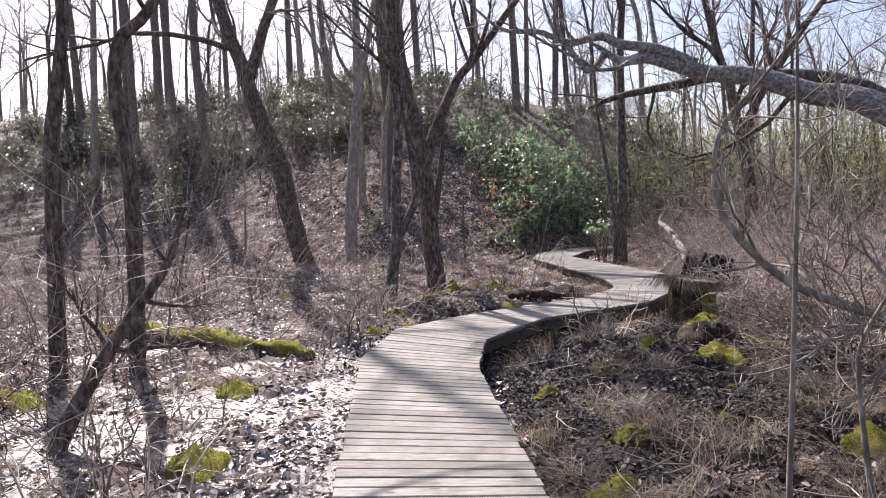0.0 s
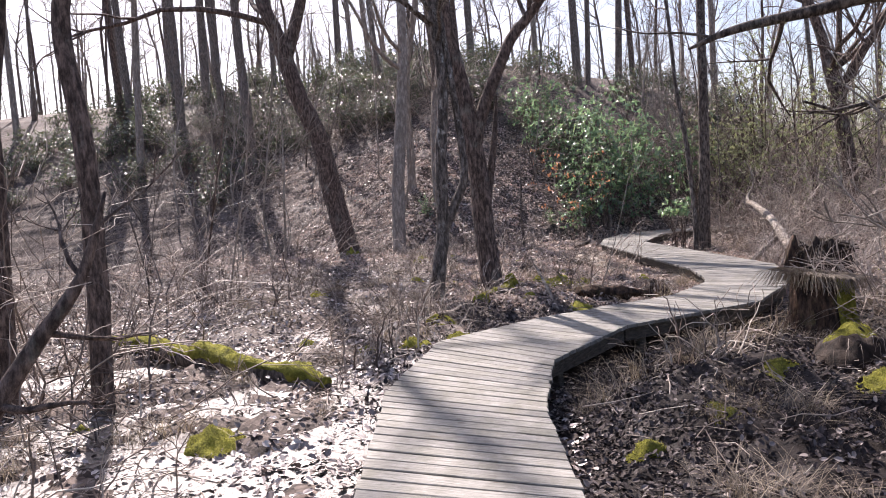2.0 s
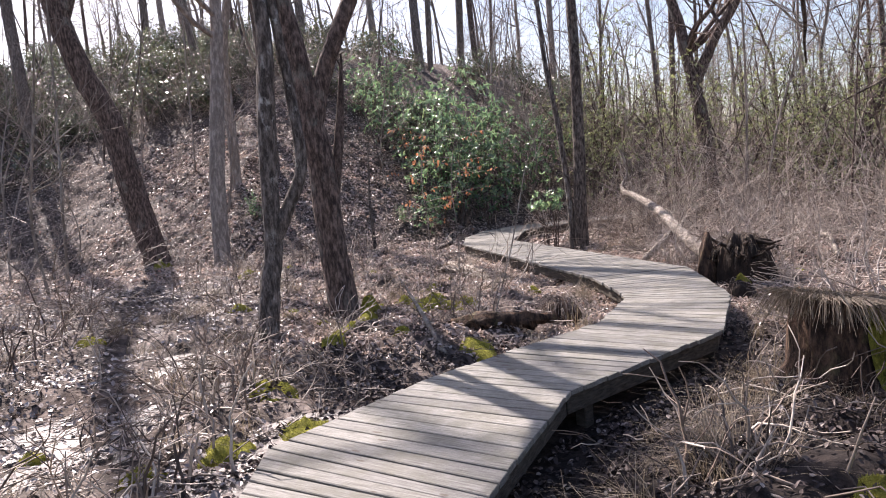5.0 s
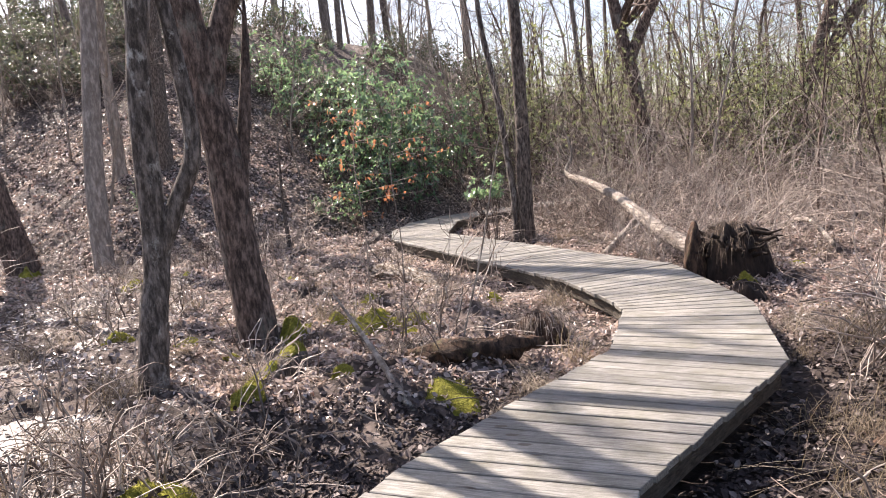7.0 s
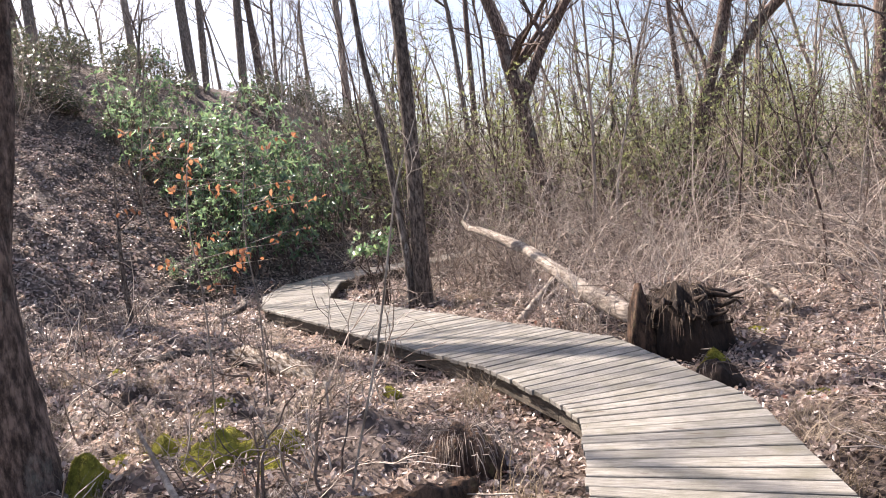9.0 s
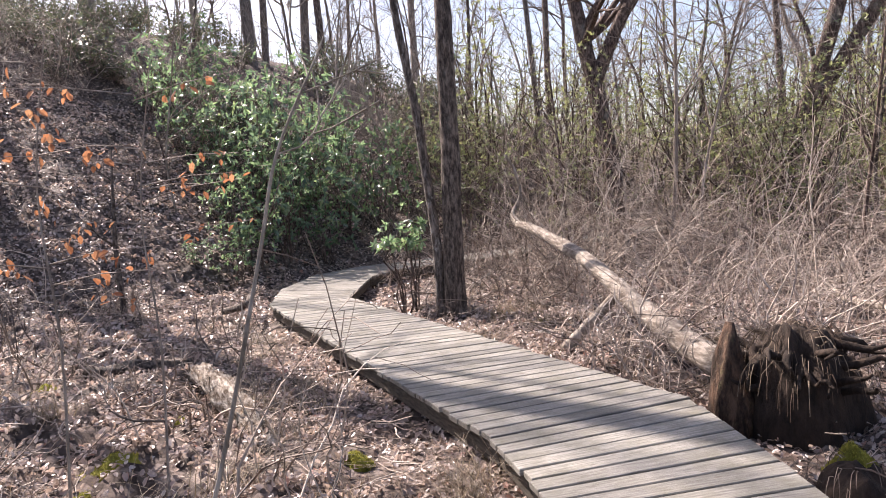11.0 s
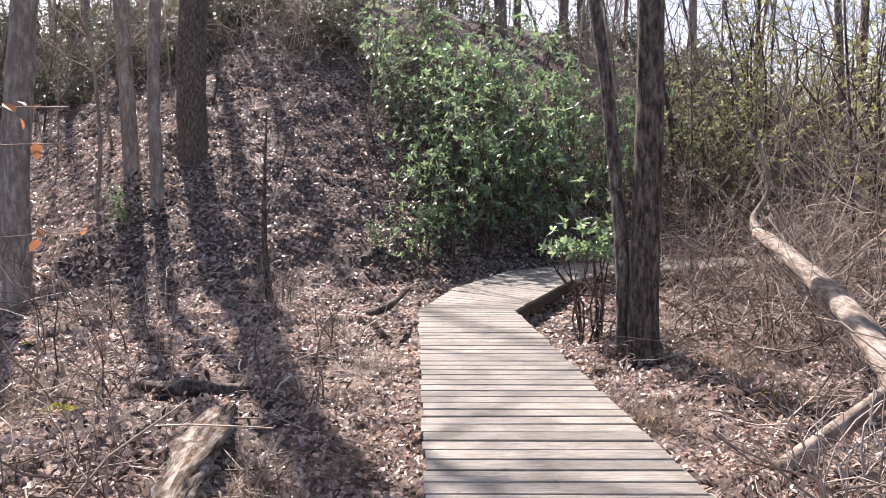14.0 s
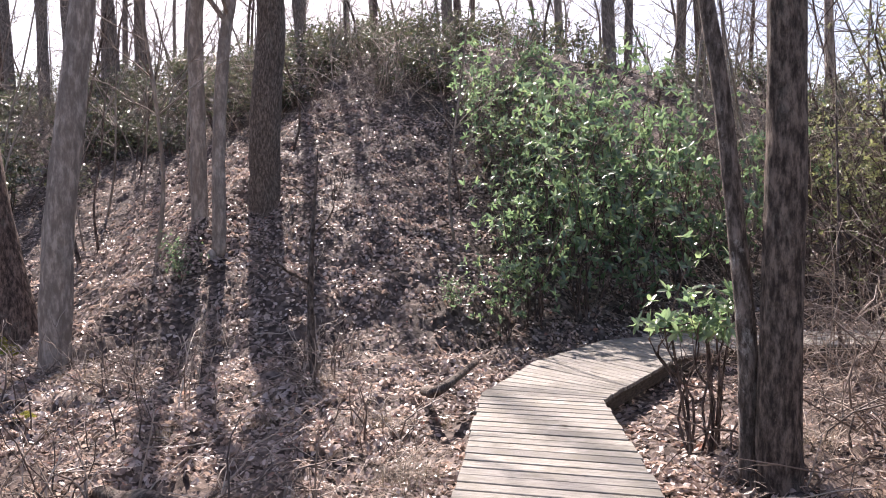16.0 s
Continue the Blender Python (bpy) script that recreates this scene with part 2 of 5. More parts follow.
class Mesh:
    """Collects triangles as arrays."""

    def __init__(self):
        self.v, self.f, self.n = [], [], 0

    def add(self, v, f):
        self.v.append(np.asarray(v, float))
        self.f.append(np.asarray(f, int) + self.n)
        self.n += len(v)

    def arrays(self):
        return np.concatenate(self.v), np.concatenate(self.f)

    def tube(self, pts, radii, sides=6, rough=0.0, flare=0.0, cap=True):
        pts = np.asarray(pts, float)
        radii = np.asarray(radii, float)
        d = np.gradient(pts, axis=0)
        d /= np.linalg.norm(d, axis=1)[:, None] + 1e-9
        ref = np.array([0.0, 0.0, 1.0]) if abs(d[:, 2]).mean() < 0.8 else np.array([1.0, 0.0, 0.0])
        a = np.cross(d, ref)
        a /= np.linalg.norm(a, axis=1)[:, None] + 1e-9
        b = np.cross(d, a)
        ang = np.arange(sides) * 2 * np.pi / sides
        r = np.repeat(radii[:, None], sides, 1)
        if rough:
            r = r * (1 + rough * rng.normal(0, 1, r.shape))
        if flare:
            r[0] *= 1 + flare * (0.5 + rng.random(sides))
            if len(r) > 1:
                r[1] *= 1 + flare * 0.25 * rng.random(sides)
        ring = pts[:, None] + r[..., None] * (np.cos(ang)[None, :, None] * a[:, None] + np.sin(ang)[None, :, None] * b[:, None])
        v = ring.reshape(-1, 3)
        n = len(pts)
        i = (np.arange(n - 1)[:, None] * sides + np.arange(sides)).ravel()
        j = (np.arange(n - 1)[:, None] * sides + (np.arange(sides) + 1) % sides).ravel()
        f = np.concatenate([np.stack([i, j, j + sides], 1), np.stack([i, j + sides, i + sides], 1)])
        if cap and sides > 3:
            v = np.concatenate([v, pts[:1], pts[-1:]])
            k = np.arange(sides)
            q = (k + 1) % sides
            e = (n - 1) * sides
            f = np.concatenate([f, np.stack([q, k, np.full(sides, n * sides)], 1), np.stack([k + e, q + e, np.full(sides, n * sides + 1)], 1)])
        self.add(v, f)

    def data(self, name, mat, smooth=True):
        v, f = self.arrays()
        used, f = np.unique(f, return_inverse=True)
        v, f = v[used], f.reshape(-1, 3)
        me = bpy.data.meshes.new(name)
        me.vertices.add(len(v))
        me.vertices.foreach_set("co", v.astype(np.float32).ravel())
        me.loops.add(f.size)
        me.loops.foreach_set("vertex_index", f.astype(np.int32).ravel())
        me.polygons.add(len(f))
        me.polygons.foreach_set("loop_start", np.arange(0, f.size, 3, dtype=np.int32))
        me.polygons.foreach_set("use_smooth", np.full(len(f), smooth))
        me.update(calc_edges=True)
        me.materials.append(mat)
        return me


def part(name, mesh, mat, parent=None, label="", smooth=True):
    ob = new(name, mesh.data(name, mat, smooth))
    if parent:
        ob.parent = parent
    if label:
        ob["label"] = label
    return ob


def smooth_path(pts, per=4):
    """A rounded line through a few points."""
    p = np.asarray(pts, float)
    p = np.concatenate([[2 * p[0] - p[1]], p, [2 * p[-1] - p[-2]]])
    out = []
    for k in range(1, len(p) - 2):
        for t in np.arange(per) / per:
            out.append(0.5 * (2 * p[k] + (p[k + 1] - p[k - 1]) * t + (2 * p[k - 1] - 5 * p[k] + 4 * p[k + 1] - p[k + 2]) * t**2
                              + (3 * p[k] - p[k - 1] - 3 * p[k + 1] + p[k + 2]) * t**3))
    out.append(p[-2])
    return np.array(out)


def unit(v):
    return v / (np.linalg.norm(v) + 1e-9)


def grow(mesh, start, way, length, radius, level, spread=0.7, sides=5, kids=(5, 5, 4), up=0.15, least=0.003, wild=0.16):
    """A branch that bends, tapers and forks into ever finer ones."""
    n = 6 if level > 0 else 4
    pts, d = [np.asarray(start, float)], unit(np.asarray(way, float))
    for _ in range(n):
        d = unit(d + rng.normal(0, wild, 3) + np.array([0, 0, up * 0.5]))
        pts.append(pts[-1] + d * length / n)
    r = np.maximum(radius * np.linspace(1, 0.3, n + 1), least)
    mesh.tube(pts, r, max(3, sides), cap=False)
    if level <= 0:
        return
    for k in range(kids[level - 1]):
        t = rng.uniform(0.3, 1.0)
        i = min(int(t * n), n - 1)
        q = pts[i] + (pts[i + 1] - pts[i]) * (t * n - i)
        d0 = unit(pts[i + 1] - pts[i])
        side = unit(np.cross(d0, rng.normal(0, 1, 3)))
        grow(mesh, q, d0 + side * spread * rng.uniform(0.7, 1.4), length * rng.uniform(0.4, 0.7) * (1.1 - 0.5 * t), r[i] * 0.6, level - 1, spread, max(3, sides - 1), kids, up, least, wild)


# ---- ground ----
EDGE_LEFT = [(-0.08, -3.2), (-0.66, 3.75), (-0.99, 7.58), (-0.73, 9.5), (0.40, 10.62), (2.33, 11.90), (3.06, 13.0), (3.16, 13.5), (3.26, 14.7), (2.54, 21.58), (2.90, 23.3), (3.70, 24.98), (4.75, 25.75), (8.0, 26.25), (10.2, 27.2), (14, 28.6)]
EDGE_RIGHT = [(1.12, -3.1), (0.55, 3.65), (0.30, 6.95), (0.45, 8.38), (1.36, 9.84), (3.15, 10.97), (4.09, 12.46), (4.35, 13.33), (4.72, 14.72), (3.72, 21.42), (3.98, 22.1), (4.62, 23.75), (5.5, 24.62), (8.0, 25.05), (10.6, 26.05), (14.4, 27.4)]
FOOT = [(-80, 34), (-20, 27), (-9, 25.5), (-6, 24.4), (-3, 22.2), (-1, 22.8), (1.4, 24.2), (3, 25.4), (5, 27.0), (8, 28.6), (14, 31.5), (25, 40), (80, 80)]
CREST = [(-80, 10), (-20, 10), (-9, 10.6), (0, 9.7), (6, 9.0), (11, 7.0), (16, 3.8), (25, 1.0), (80, 0.5)]
MID = (np.array(EDGE_LEFT) + np.array(EDGE_RIGHT)) / 2


def deck_distance(x, y):
    best = np.full(np.shape(x), 1e9)
    for (ax, ay), (bx, by) in zip(MID[:-1], MID[1:]):
        t = np.clip(((x - ax) * (bx - ax) + (y - ay) * (by - ay)) / ((bx - ax) ** 2 + (by - ay) ** 2), 0, 1)
        best = np.minimum(best, np.hypot(x - ax - t * (bx - ax), y - ay - t * (by - ay)))
    return best


def waves(x, y):
    """Hummocks, from 4 m down to 0.3 m."""
    z = np.zeros(np.shape(x))
    for k, (size, high) in enumerate(((4.1, 0.06), (2.3, 0.05), (1.1, 0.055), (0.55, 0.045), (0.33, 0.035))):
        a = 1.3 * k + 0.4
        u, w = (x * np.cos(a) + y * np.sin(a)) / size, (-x * np.sin(a) + y * np.cos(a)) / size
        z = z + high * np.sin(6.28 * u + 2 * np.sin(4.1 * w + k)) * np.sin(6.28 * w + 1.7 * np.sin(3.3 * u + 2 * k))
    return z


def height(x, y):
    x, y = np.asarray(x, float), np.asarray(y, float)
    yf, top = np.interp(x, *zip(*FOOT)), np.interp(x, *zip(*CREST))
    u = np.maximum((y - yf) * 0.55 / top, 0)
    hill = top * np.where(u < 0.5, u, 0.5 + 0.5 * np.tanh((u - 0.5) / 0.5))
    z = -0.05 - 0.15 / (1 + np.exp(-(x - 2.0) * 1.6)) + hill + waves(x, y) * np.where(hill > 0.5, 0.9, 1.0)
    d = deck_distance(x, y)
    k = np.clip((1.9 - d) / 1.1, 0, 1)
    k = k * k * (3 - 2 * k)
    left = 1 / (1 + np.exp(np.clip(4 * (x + 0.6 - np.interp(y, MID[:, 1], MID[:, 0])), -30, 30))) * np.clip((12 - y) / 2, 0, 1)
    z = z - 0.05 * np.exp(-((x + 3.3) / 1.9) ** 2 - ((y - 7.0) / 4.2) ** 2)
    low = -0.27 + 0.225 * left - 0.12 * np.exp(-((x - 1.9) ** 2 + (y - 9.2) ** 2) / 5) + 0.4 * waves(x, y)
    return z * (1 - k) + np.minimum(z, low) * k


def ground_z(x, y):
    return float(height(x, y))


def axis(lo, hi, step, far):
    inner = np.arange(lo, hi, step)
    out = np.geomspace(step, far, 34).cumsum()
    out = out[out < far]
    return np.concatenate([lo - out[::-1], inner, inner[-1] + out])


gx, gy = axis(-10, 14, 0.115, 600), axis(-4, 34, 0.115, 600)
X, Y = np.meshgrid(gx, gy)
Z = height(X, Y)
gm = Mesh()
w = len(gx)
i = (np.arange(len(gy) - 1)[:, None] * w + np.arange(w - 1)).ravel()
gm.add(np.stack([X, Y, Z], -1).reshape(-1, 3), np.concatenate([np.stack([i, i + 1, i + w + 1], 1), np.stack([i, i + w + 1, i + w], 1)]))
ground = part("ground", gm, GROUND)
tagged(ground, "woodland floor of brown leaf litter rising to a hillside", "ground", kind="structure")


# ---- standing water ----
def puddles():
    m, n, l, b = material("dark_shallow_water", 0.42, 0.8)
    b.inputs["Base Color"].default_value = (0.13, 0.105, 0.09, 1)
    v = coords(n, l)
    bump(n, l, b, noise_tex(n, l, v, 14, 5, 0.7), 0.8, 0.02)
    x, y = np.linspace(-9.5, 1.2, 90), np.linspace(0.0, 21.5, 150)
    px, py = np.meshgrid(x, y)
    sheet = Mesh()
    k = (np.arange(149)[:, None] * 90 + np.arange(89)).ravel()
    f = np.concatenate([np.stack([k, k + 1, k + 91], 1), np.stack([k, k + 91, k + 90], 1)])
    flat = np.stack([px, py, np.full(px.shape, WATER)], -1).reshape(-1, 3)
    sunk = height(flat[:, 0], flat[:, 1]) < WATER + 0.06
    away = (flat[:, 0] < np.interp(flat[:, 1], MID[:, 1], MID[:, 0])) & ((flat[:, 0] < -1.0) | (flat[:, 1] < 10.5))
    ok = sunk & away
    sheet.add(flat, f[ok[f].all(1)])
    tagged(part("water", sheet, m), "shallow standing water shining between dead leaves", "water", kind="structure")


WATER = -0.09
puddles()


# ---- leaves ----
LEAF_V = np.array([(0, 0, 0), (-0.30, 0.30, 0.10), (-0.24, 0.72, 0.12), (0, 1, 0.02), (0.24, 0.72, 0.12), (0.30, 0.30, 0.10)])
LEAF_F = np.array([(0, 3, 2), (0, 2, 1), (0, 4, 3), (0, 5, 4)])


def place_many(mesh, v, f, pos, rot, size):
    """Copies of one small shape: rot holds a 3 x 3 turn for each."""
    m = len(pos)
    out = np.einsum("mij,vj->mvi", rot, v) * np.asarray(size).reshape(m, 1, -1) + pos[:, None]
    faces = f[None] + (np.arange(m) * len(v))[:, None, None]
    mesh.add(out.reshape(-1, 3), faces.reshape(-1, 3))


def turns(yaw, tilt, roll):
    cy, sy, ct, st, cr, sr = np.cos(yaw), np.sin(yaw), np.cos(tilt), np.sin(tilt), np.cos(roll), np.sin(roll)
    o, z = np.ones_like(cy), np.zeros_like(cy)
    rz = np.array([[cy, -sy, z], [sy, cy, z], [z, z, o]]).transpose(2, 0, 1)
    rx = np.array([[o, z, z], [z, ct, -st], [z, st, ct]]).transpose(2, 0, 1)
    ry = np.array([[cr, z, sr], [z, o, z], [-sr, z, cr]]).transpose(2, 0, 1)
    return rz @ rx @ ry


def leaf_litter(count, x0, x1, y0, y1, lo, hi, name, mat, flat=0.35, label="curled brown and grey dead leaves on the ground"):
    x, y = rng.uniform(x0, x1, count), rng.uniform(y0, y1, count)
    u = np.sin(2.9 * x + 1.7 * np.sin(2.1 * y)) * np.sin(3.3 * y + 1.9 * np.sin(1.7 * x)) + 0.6 * np.sin(7.1 * x + 2 * np.sin(5.3 * y)) * np.sin(6.3 * y + 2.2 * np.sin(4.9 * x))
    keep = (deck_distance(x, y) > 0.5) & (rng.random(count) < np.clip(0.66 + 0.7 * u, 0.24, 1.0))
    x, y = x[keep], y[keep]
    n = len(x)
    z = height(x, y)
    wet = (x < np.where(y < 10.5, np.interp(y, MID[:, 1], MID[:, 0]), -1.0)) & (y < 21.5) & (z < WATER)
    z = np.where(wet & (rng.random(n) < 0.8), WATER, z) + rng.uniform(0.0, 0.03, n) * np.where(wet, 0.2, 1)
    gxs = (height(x + 0.05, y) - height(x - 0.05, y)) / 0.1
    gys = (height(x, y + 0.05) - height(x, y - 0.05)) / 0.1
    mesh = Mesh()
    rot = turns(rng.uniform(0, 6.28, n), rng.normal(0.1, flat, n), rng.normal(0, flat, n))
    nrm = np.stack([-gxs, -gys, np.ones(n)], 1)
    nrm /= np.linalg.norm(nrm, axis=1)[:, None]
    ax = np.stack([np.ones(n), np.zeros(n), gxs], 1)
    ax /= np.linalg.norm(ax, axis=1)[:, None]
    base = np.stack([ax, np.cross(nrm, ax), nrm], 2)
    place_many(mesh, LEAF_V, LEAF_F, np.stack([x, y, z], 1), base @ rot, rng.uniform(lo, hi, n))
    ob = part(name, mesh, mat, smooth=False)
    tagged(ob, label, "leaf litter", kind="stuff")


leaf_litter(125000, -0.5, 6.5, 1.2, 12.2, 0.022, 0.06, "leaf_litter", SHADED_LEAF, 0.4, "sodden dead leaves on boggy ground, tree shade in their dark colour")
leaf_litter(115000, -1.2, 9, 11.8, 20.5, 0.025, 0.066, "leaf_litter", LITTER, 0.45)
leaf_litter(80000, -9, -0.8, 1.5, 22, 0.03, 0.07, "leaf_litter", WET_LEAF, 0.17, "wet flattened dead leaves shining in the sun")
leaf_litter(8000, -1.6, 0.6, 1.5, 9.5, 0.045, 0.085, "leaf_litter", WET_LEAF, 0.2, "wet flattened dead leaves beside the boardwalk")
# These darker leaves paint in the shade of the brush along the deck.
leaf_litter(6000, -1.2, 0.8, 7.0, 12.0, 0.03, 0.07, "leaf_litter", SHADED_LEAF, 0.4, "sodden dead leaves against the boardwalk, brush shade in their dark colour")
leaf_litter(85000, -12, 9, 19, 34, 0.035, 0.08, "leaf_litter", LITTER, 0.26)

leaf_litter(52000, -7, 5, 19.5, 31, 0.05, 0.10, "leaf_litter", LITTER, 0.24, "curled tan and russet oak leaves on the slope")


# ---- boardwalk ----
def boardwalk():
    deck = new("boardwalk")
    tagged(deck, "low winding boardwalk of weathered grey planks over wet ground", "boardwalk", kind="structure")
    left, right = np.array(EDGE_LEFT), np.array(EDGE_RIGHT)
    for a in range(len(left) - 1):
        span = (np.linalg.norm(left[a + 1] - left[a]) + np.linalg.norm(right[a + 1] - right[a])) / 2
        n = max(2, round(span / 0.145))
        for k in range(n):
            gap = rng.uniform(0.006, 0.010)
            g0, g1 = gap / 0.145, 1 - gap / 0.145
            over = rng.uniform(-0.012, 0.012, 2)
            t0, t1 = (k + g0) / n, (k + g1) / n
            q = [left[a] + (left[a + 1] - left[a]) * t0, right[a] + (right[a + 1] - right[a]) * t0,
                 right[a] + (right[a + 1] - right[a]) * t1, left[a] + (left[a + 1] - left[a]) * t1]
            c = sum(q) / 4
            d = unit(q[1] - q[0])
            yaw = math.atan2(d[1], d[0])
            turn = np.array([[math.cos(-yaw), -math.sin(-yaw)], [math.sin(-yaw), math.cos(-yaw)]])
            p = [turn @ (v - c) for v in q]
            p[0][0] -= over[0]
            p[3][0] -= over[0]
            p[1][0] += over[1]
            p[2][0] += over[1]
            bm = bmesh.new()
            lower = [bm.verts.new((v[0], v[1], -0.036)) for v in p]
            edge = [bm.verts.new((v[0], v[1], -0.005)) for v in p]
            mid = sum(p) / 4
            upper = []
            for v in p:
                e = v - mid
                upper.append(bm.verts.new((v[0] - math.copysign(0.004, e[0]), v[1] - math.copysign(0.005, e[1]), 0)))
            bm.faces.new(lower[::-1])
            bm.faces.new(upper)
            for s in range(4):
                r = (s + 1) % 4
                bm.faces.new((lower[s], lower[r], edge[r], edge[s]))
                bm.faces.new((edge[s], edge[r], upper[r], upper[s]))
            me = bpy.data.meshes.new("plank")
            bm.to_mesh(me)
            bm.free()
            me.materials.append(PLANK)
            ob = new("plank", me)
            ob.matrix_world = pose(c[0], c[1], rng.uniform(-0.003, 0.003), rng.normal(0, 0.25), rng.normal(0, 0.12), math.degrees(yaw))
            ob.parent = deck
    for edge, inward in ((left, 1), (right, -1)):
        for a in range(len(edge) - 1):
            p, q = edge[a], edge[a + 1]
            d = unit(q - p)
            nrm = np.array([d[1], -d[0]]) * inward
            length = np.linalg.norm(q - p)
            bm = bmesh.new()
            bmesh.ops.create_cube(bm, size=1)
            bmesh.ops.scale(bm, vec=(length, 0.04, 0.15), verts=bm.verts)
            bmesh.ops.bevel(bm, geom=bm.edges, offset=0.005, segments=1, affect="EDGES")
            me = bpy.data.meshes.new("side_beam")
            bm.to_mesh(me)
            bm.free()
            me.materials.append(BEAM)
            ob = new("side_beam", me)
            m = (p + q) / 2 + nrm * 0.07
            ob.matrix_world = pose(m[0], m[1], -0.115, 0, 0, math.degrees(math.atan2(d[1], d[0])))
            ob.parent = deck
            for t in np.arange(0.3, max(length, 0.4), 2.1):
                if t > length:
                    break
                c = p + d * t + nrm * 0.15
                bm = bmesh.new()
                bmesh.ops.create_cube(bm, size=1)
                bmesh.ops.scale(bm, vec=(0.1, 0.1, 0.9), verts=bm.verts)
                bmesh.ops.bevel(bm, geom=bm.edges, offset=0.008, segments=1, affect="EDGES")
                me = bpy.data.meshes.new("post")
                bm.to_mesh(me)
                bm.free()
                me.materials.append(BEAM)
                post = new("post", me)
                post.matrix_world = pose(c[0], c[1], -0.50, 0, 0, math.degrees(math.atan2(d[1], d[0])))
                post.parent = deck


# ---- trees ----
def carry_on(pts, high, wander=0.08):
    """Takes a stem on upwards past its last given point."""
    p = [np.asarray(v, float) for v in pts]
    d = unit(p[-1] - p[-2])
    while p[-1][2] < high:
        d = unit(d + np.array([rng.normal(0, wander), rng.normal(0, wander), 0.12]))
        p.append(p[-1] + d * max(1.0, high / 8))
    return np.array(p)


def tree(name, stems, mat, label, category="tree", group="", level=3, sides=12):
    """stems: (points, foot radius, top height, number of limbs, where limbs begin)."""
    base = np.array(stems[0][0][0], float)
    base[2] = ground_z(base[0], base[1])
    ob = new(name)
    ob.location = base
    crown, made = Mesh(), False
    for k, (pts, radius, high, limbs, begin) in enumerate(stems):
        pts = [np.array(v, float) for v in pts]
        if k == 0:
            pts[0] = base.copy()
            pts.insert(0, base - (0, 0, 0.45))
        line = smooth_path(carry_on(pts, high) if high else pts, 5) - base
        if k == 0:
            line = line[2:]
        n = len(line)
        r = radius * np.linspace(1, 0.0, n) ** 0.7 * 0.9 + radius * 0.1
        trunk = Mesh()
        trunk.tube(line, r, sides, 0.035, 0.35 if k == 0 else 0)
        part("stem" if k else "trunk", trunk, mat, ob)
        for _ in range(limbs):
            t = rng.uniform(begin, 0.98)
            i = min(int(t * (n - 1)), n - 2)
            d = unit(line[i + 1] - line[i])
            side = unit(np.cross(d, rng.normal(0, 1, 3)))
            size = np.linalg.norm(line[-1] - line[0])
            grow(crown, line[i], d * 0.6 + side, size * rng.uniform(0.18, 0.32), r[i] * 0.5, level - 1, 0.7, 5, (4, 4, 4))
            made = True
    if made:
        v, f = crown.arrays()
        over = (deck_distance(v[:, 0] + base[0], v[:, 1] + base[1]) < 1.2) & (v[:, 2] + base[2] < 2.6)
        crown = Mesh()
        crown.add(v, f[~over[f].any(1)])
        tagged(part("crown", crown, mat, ob), kind="stuff")
    return tagged(ob, label, category, group)


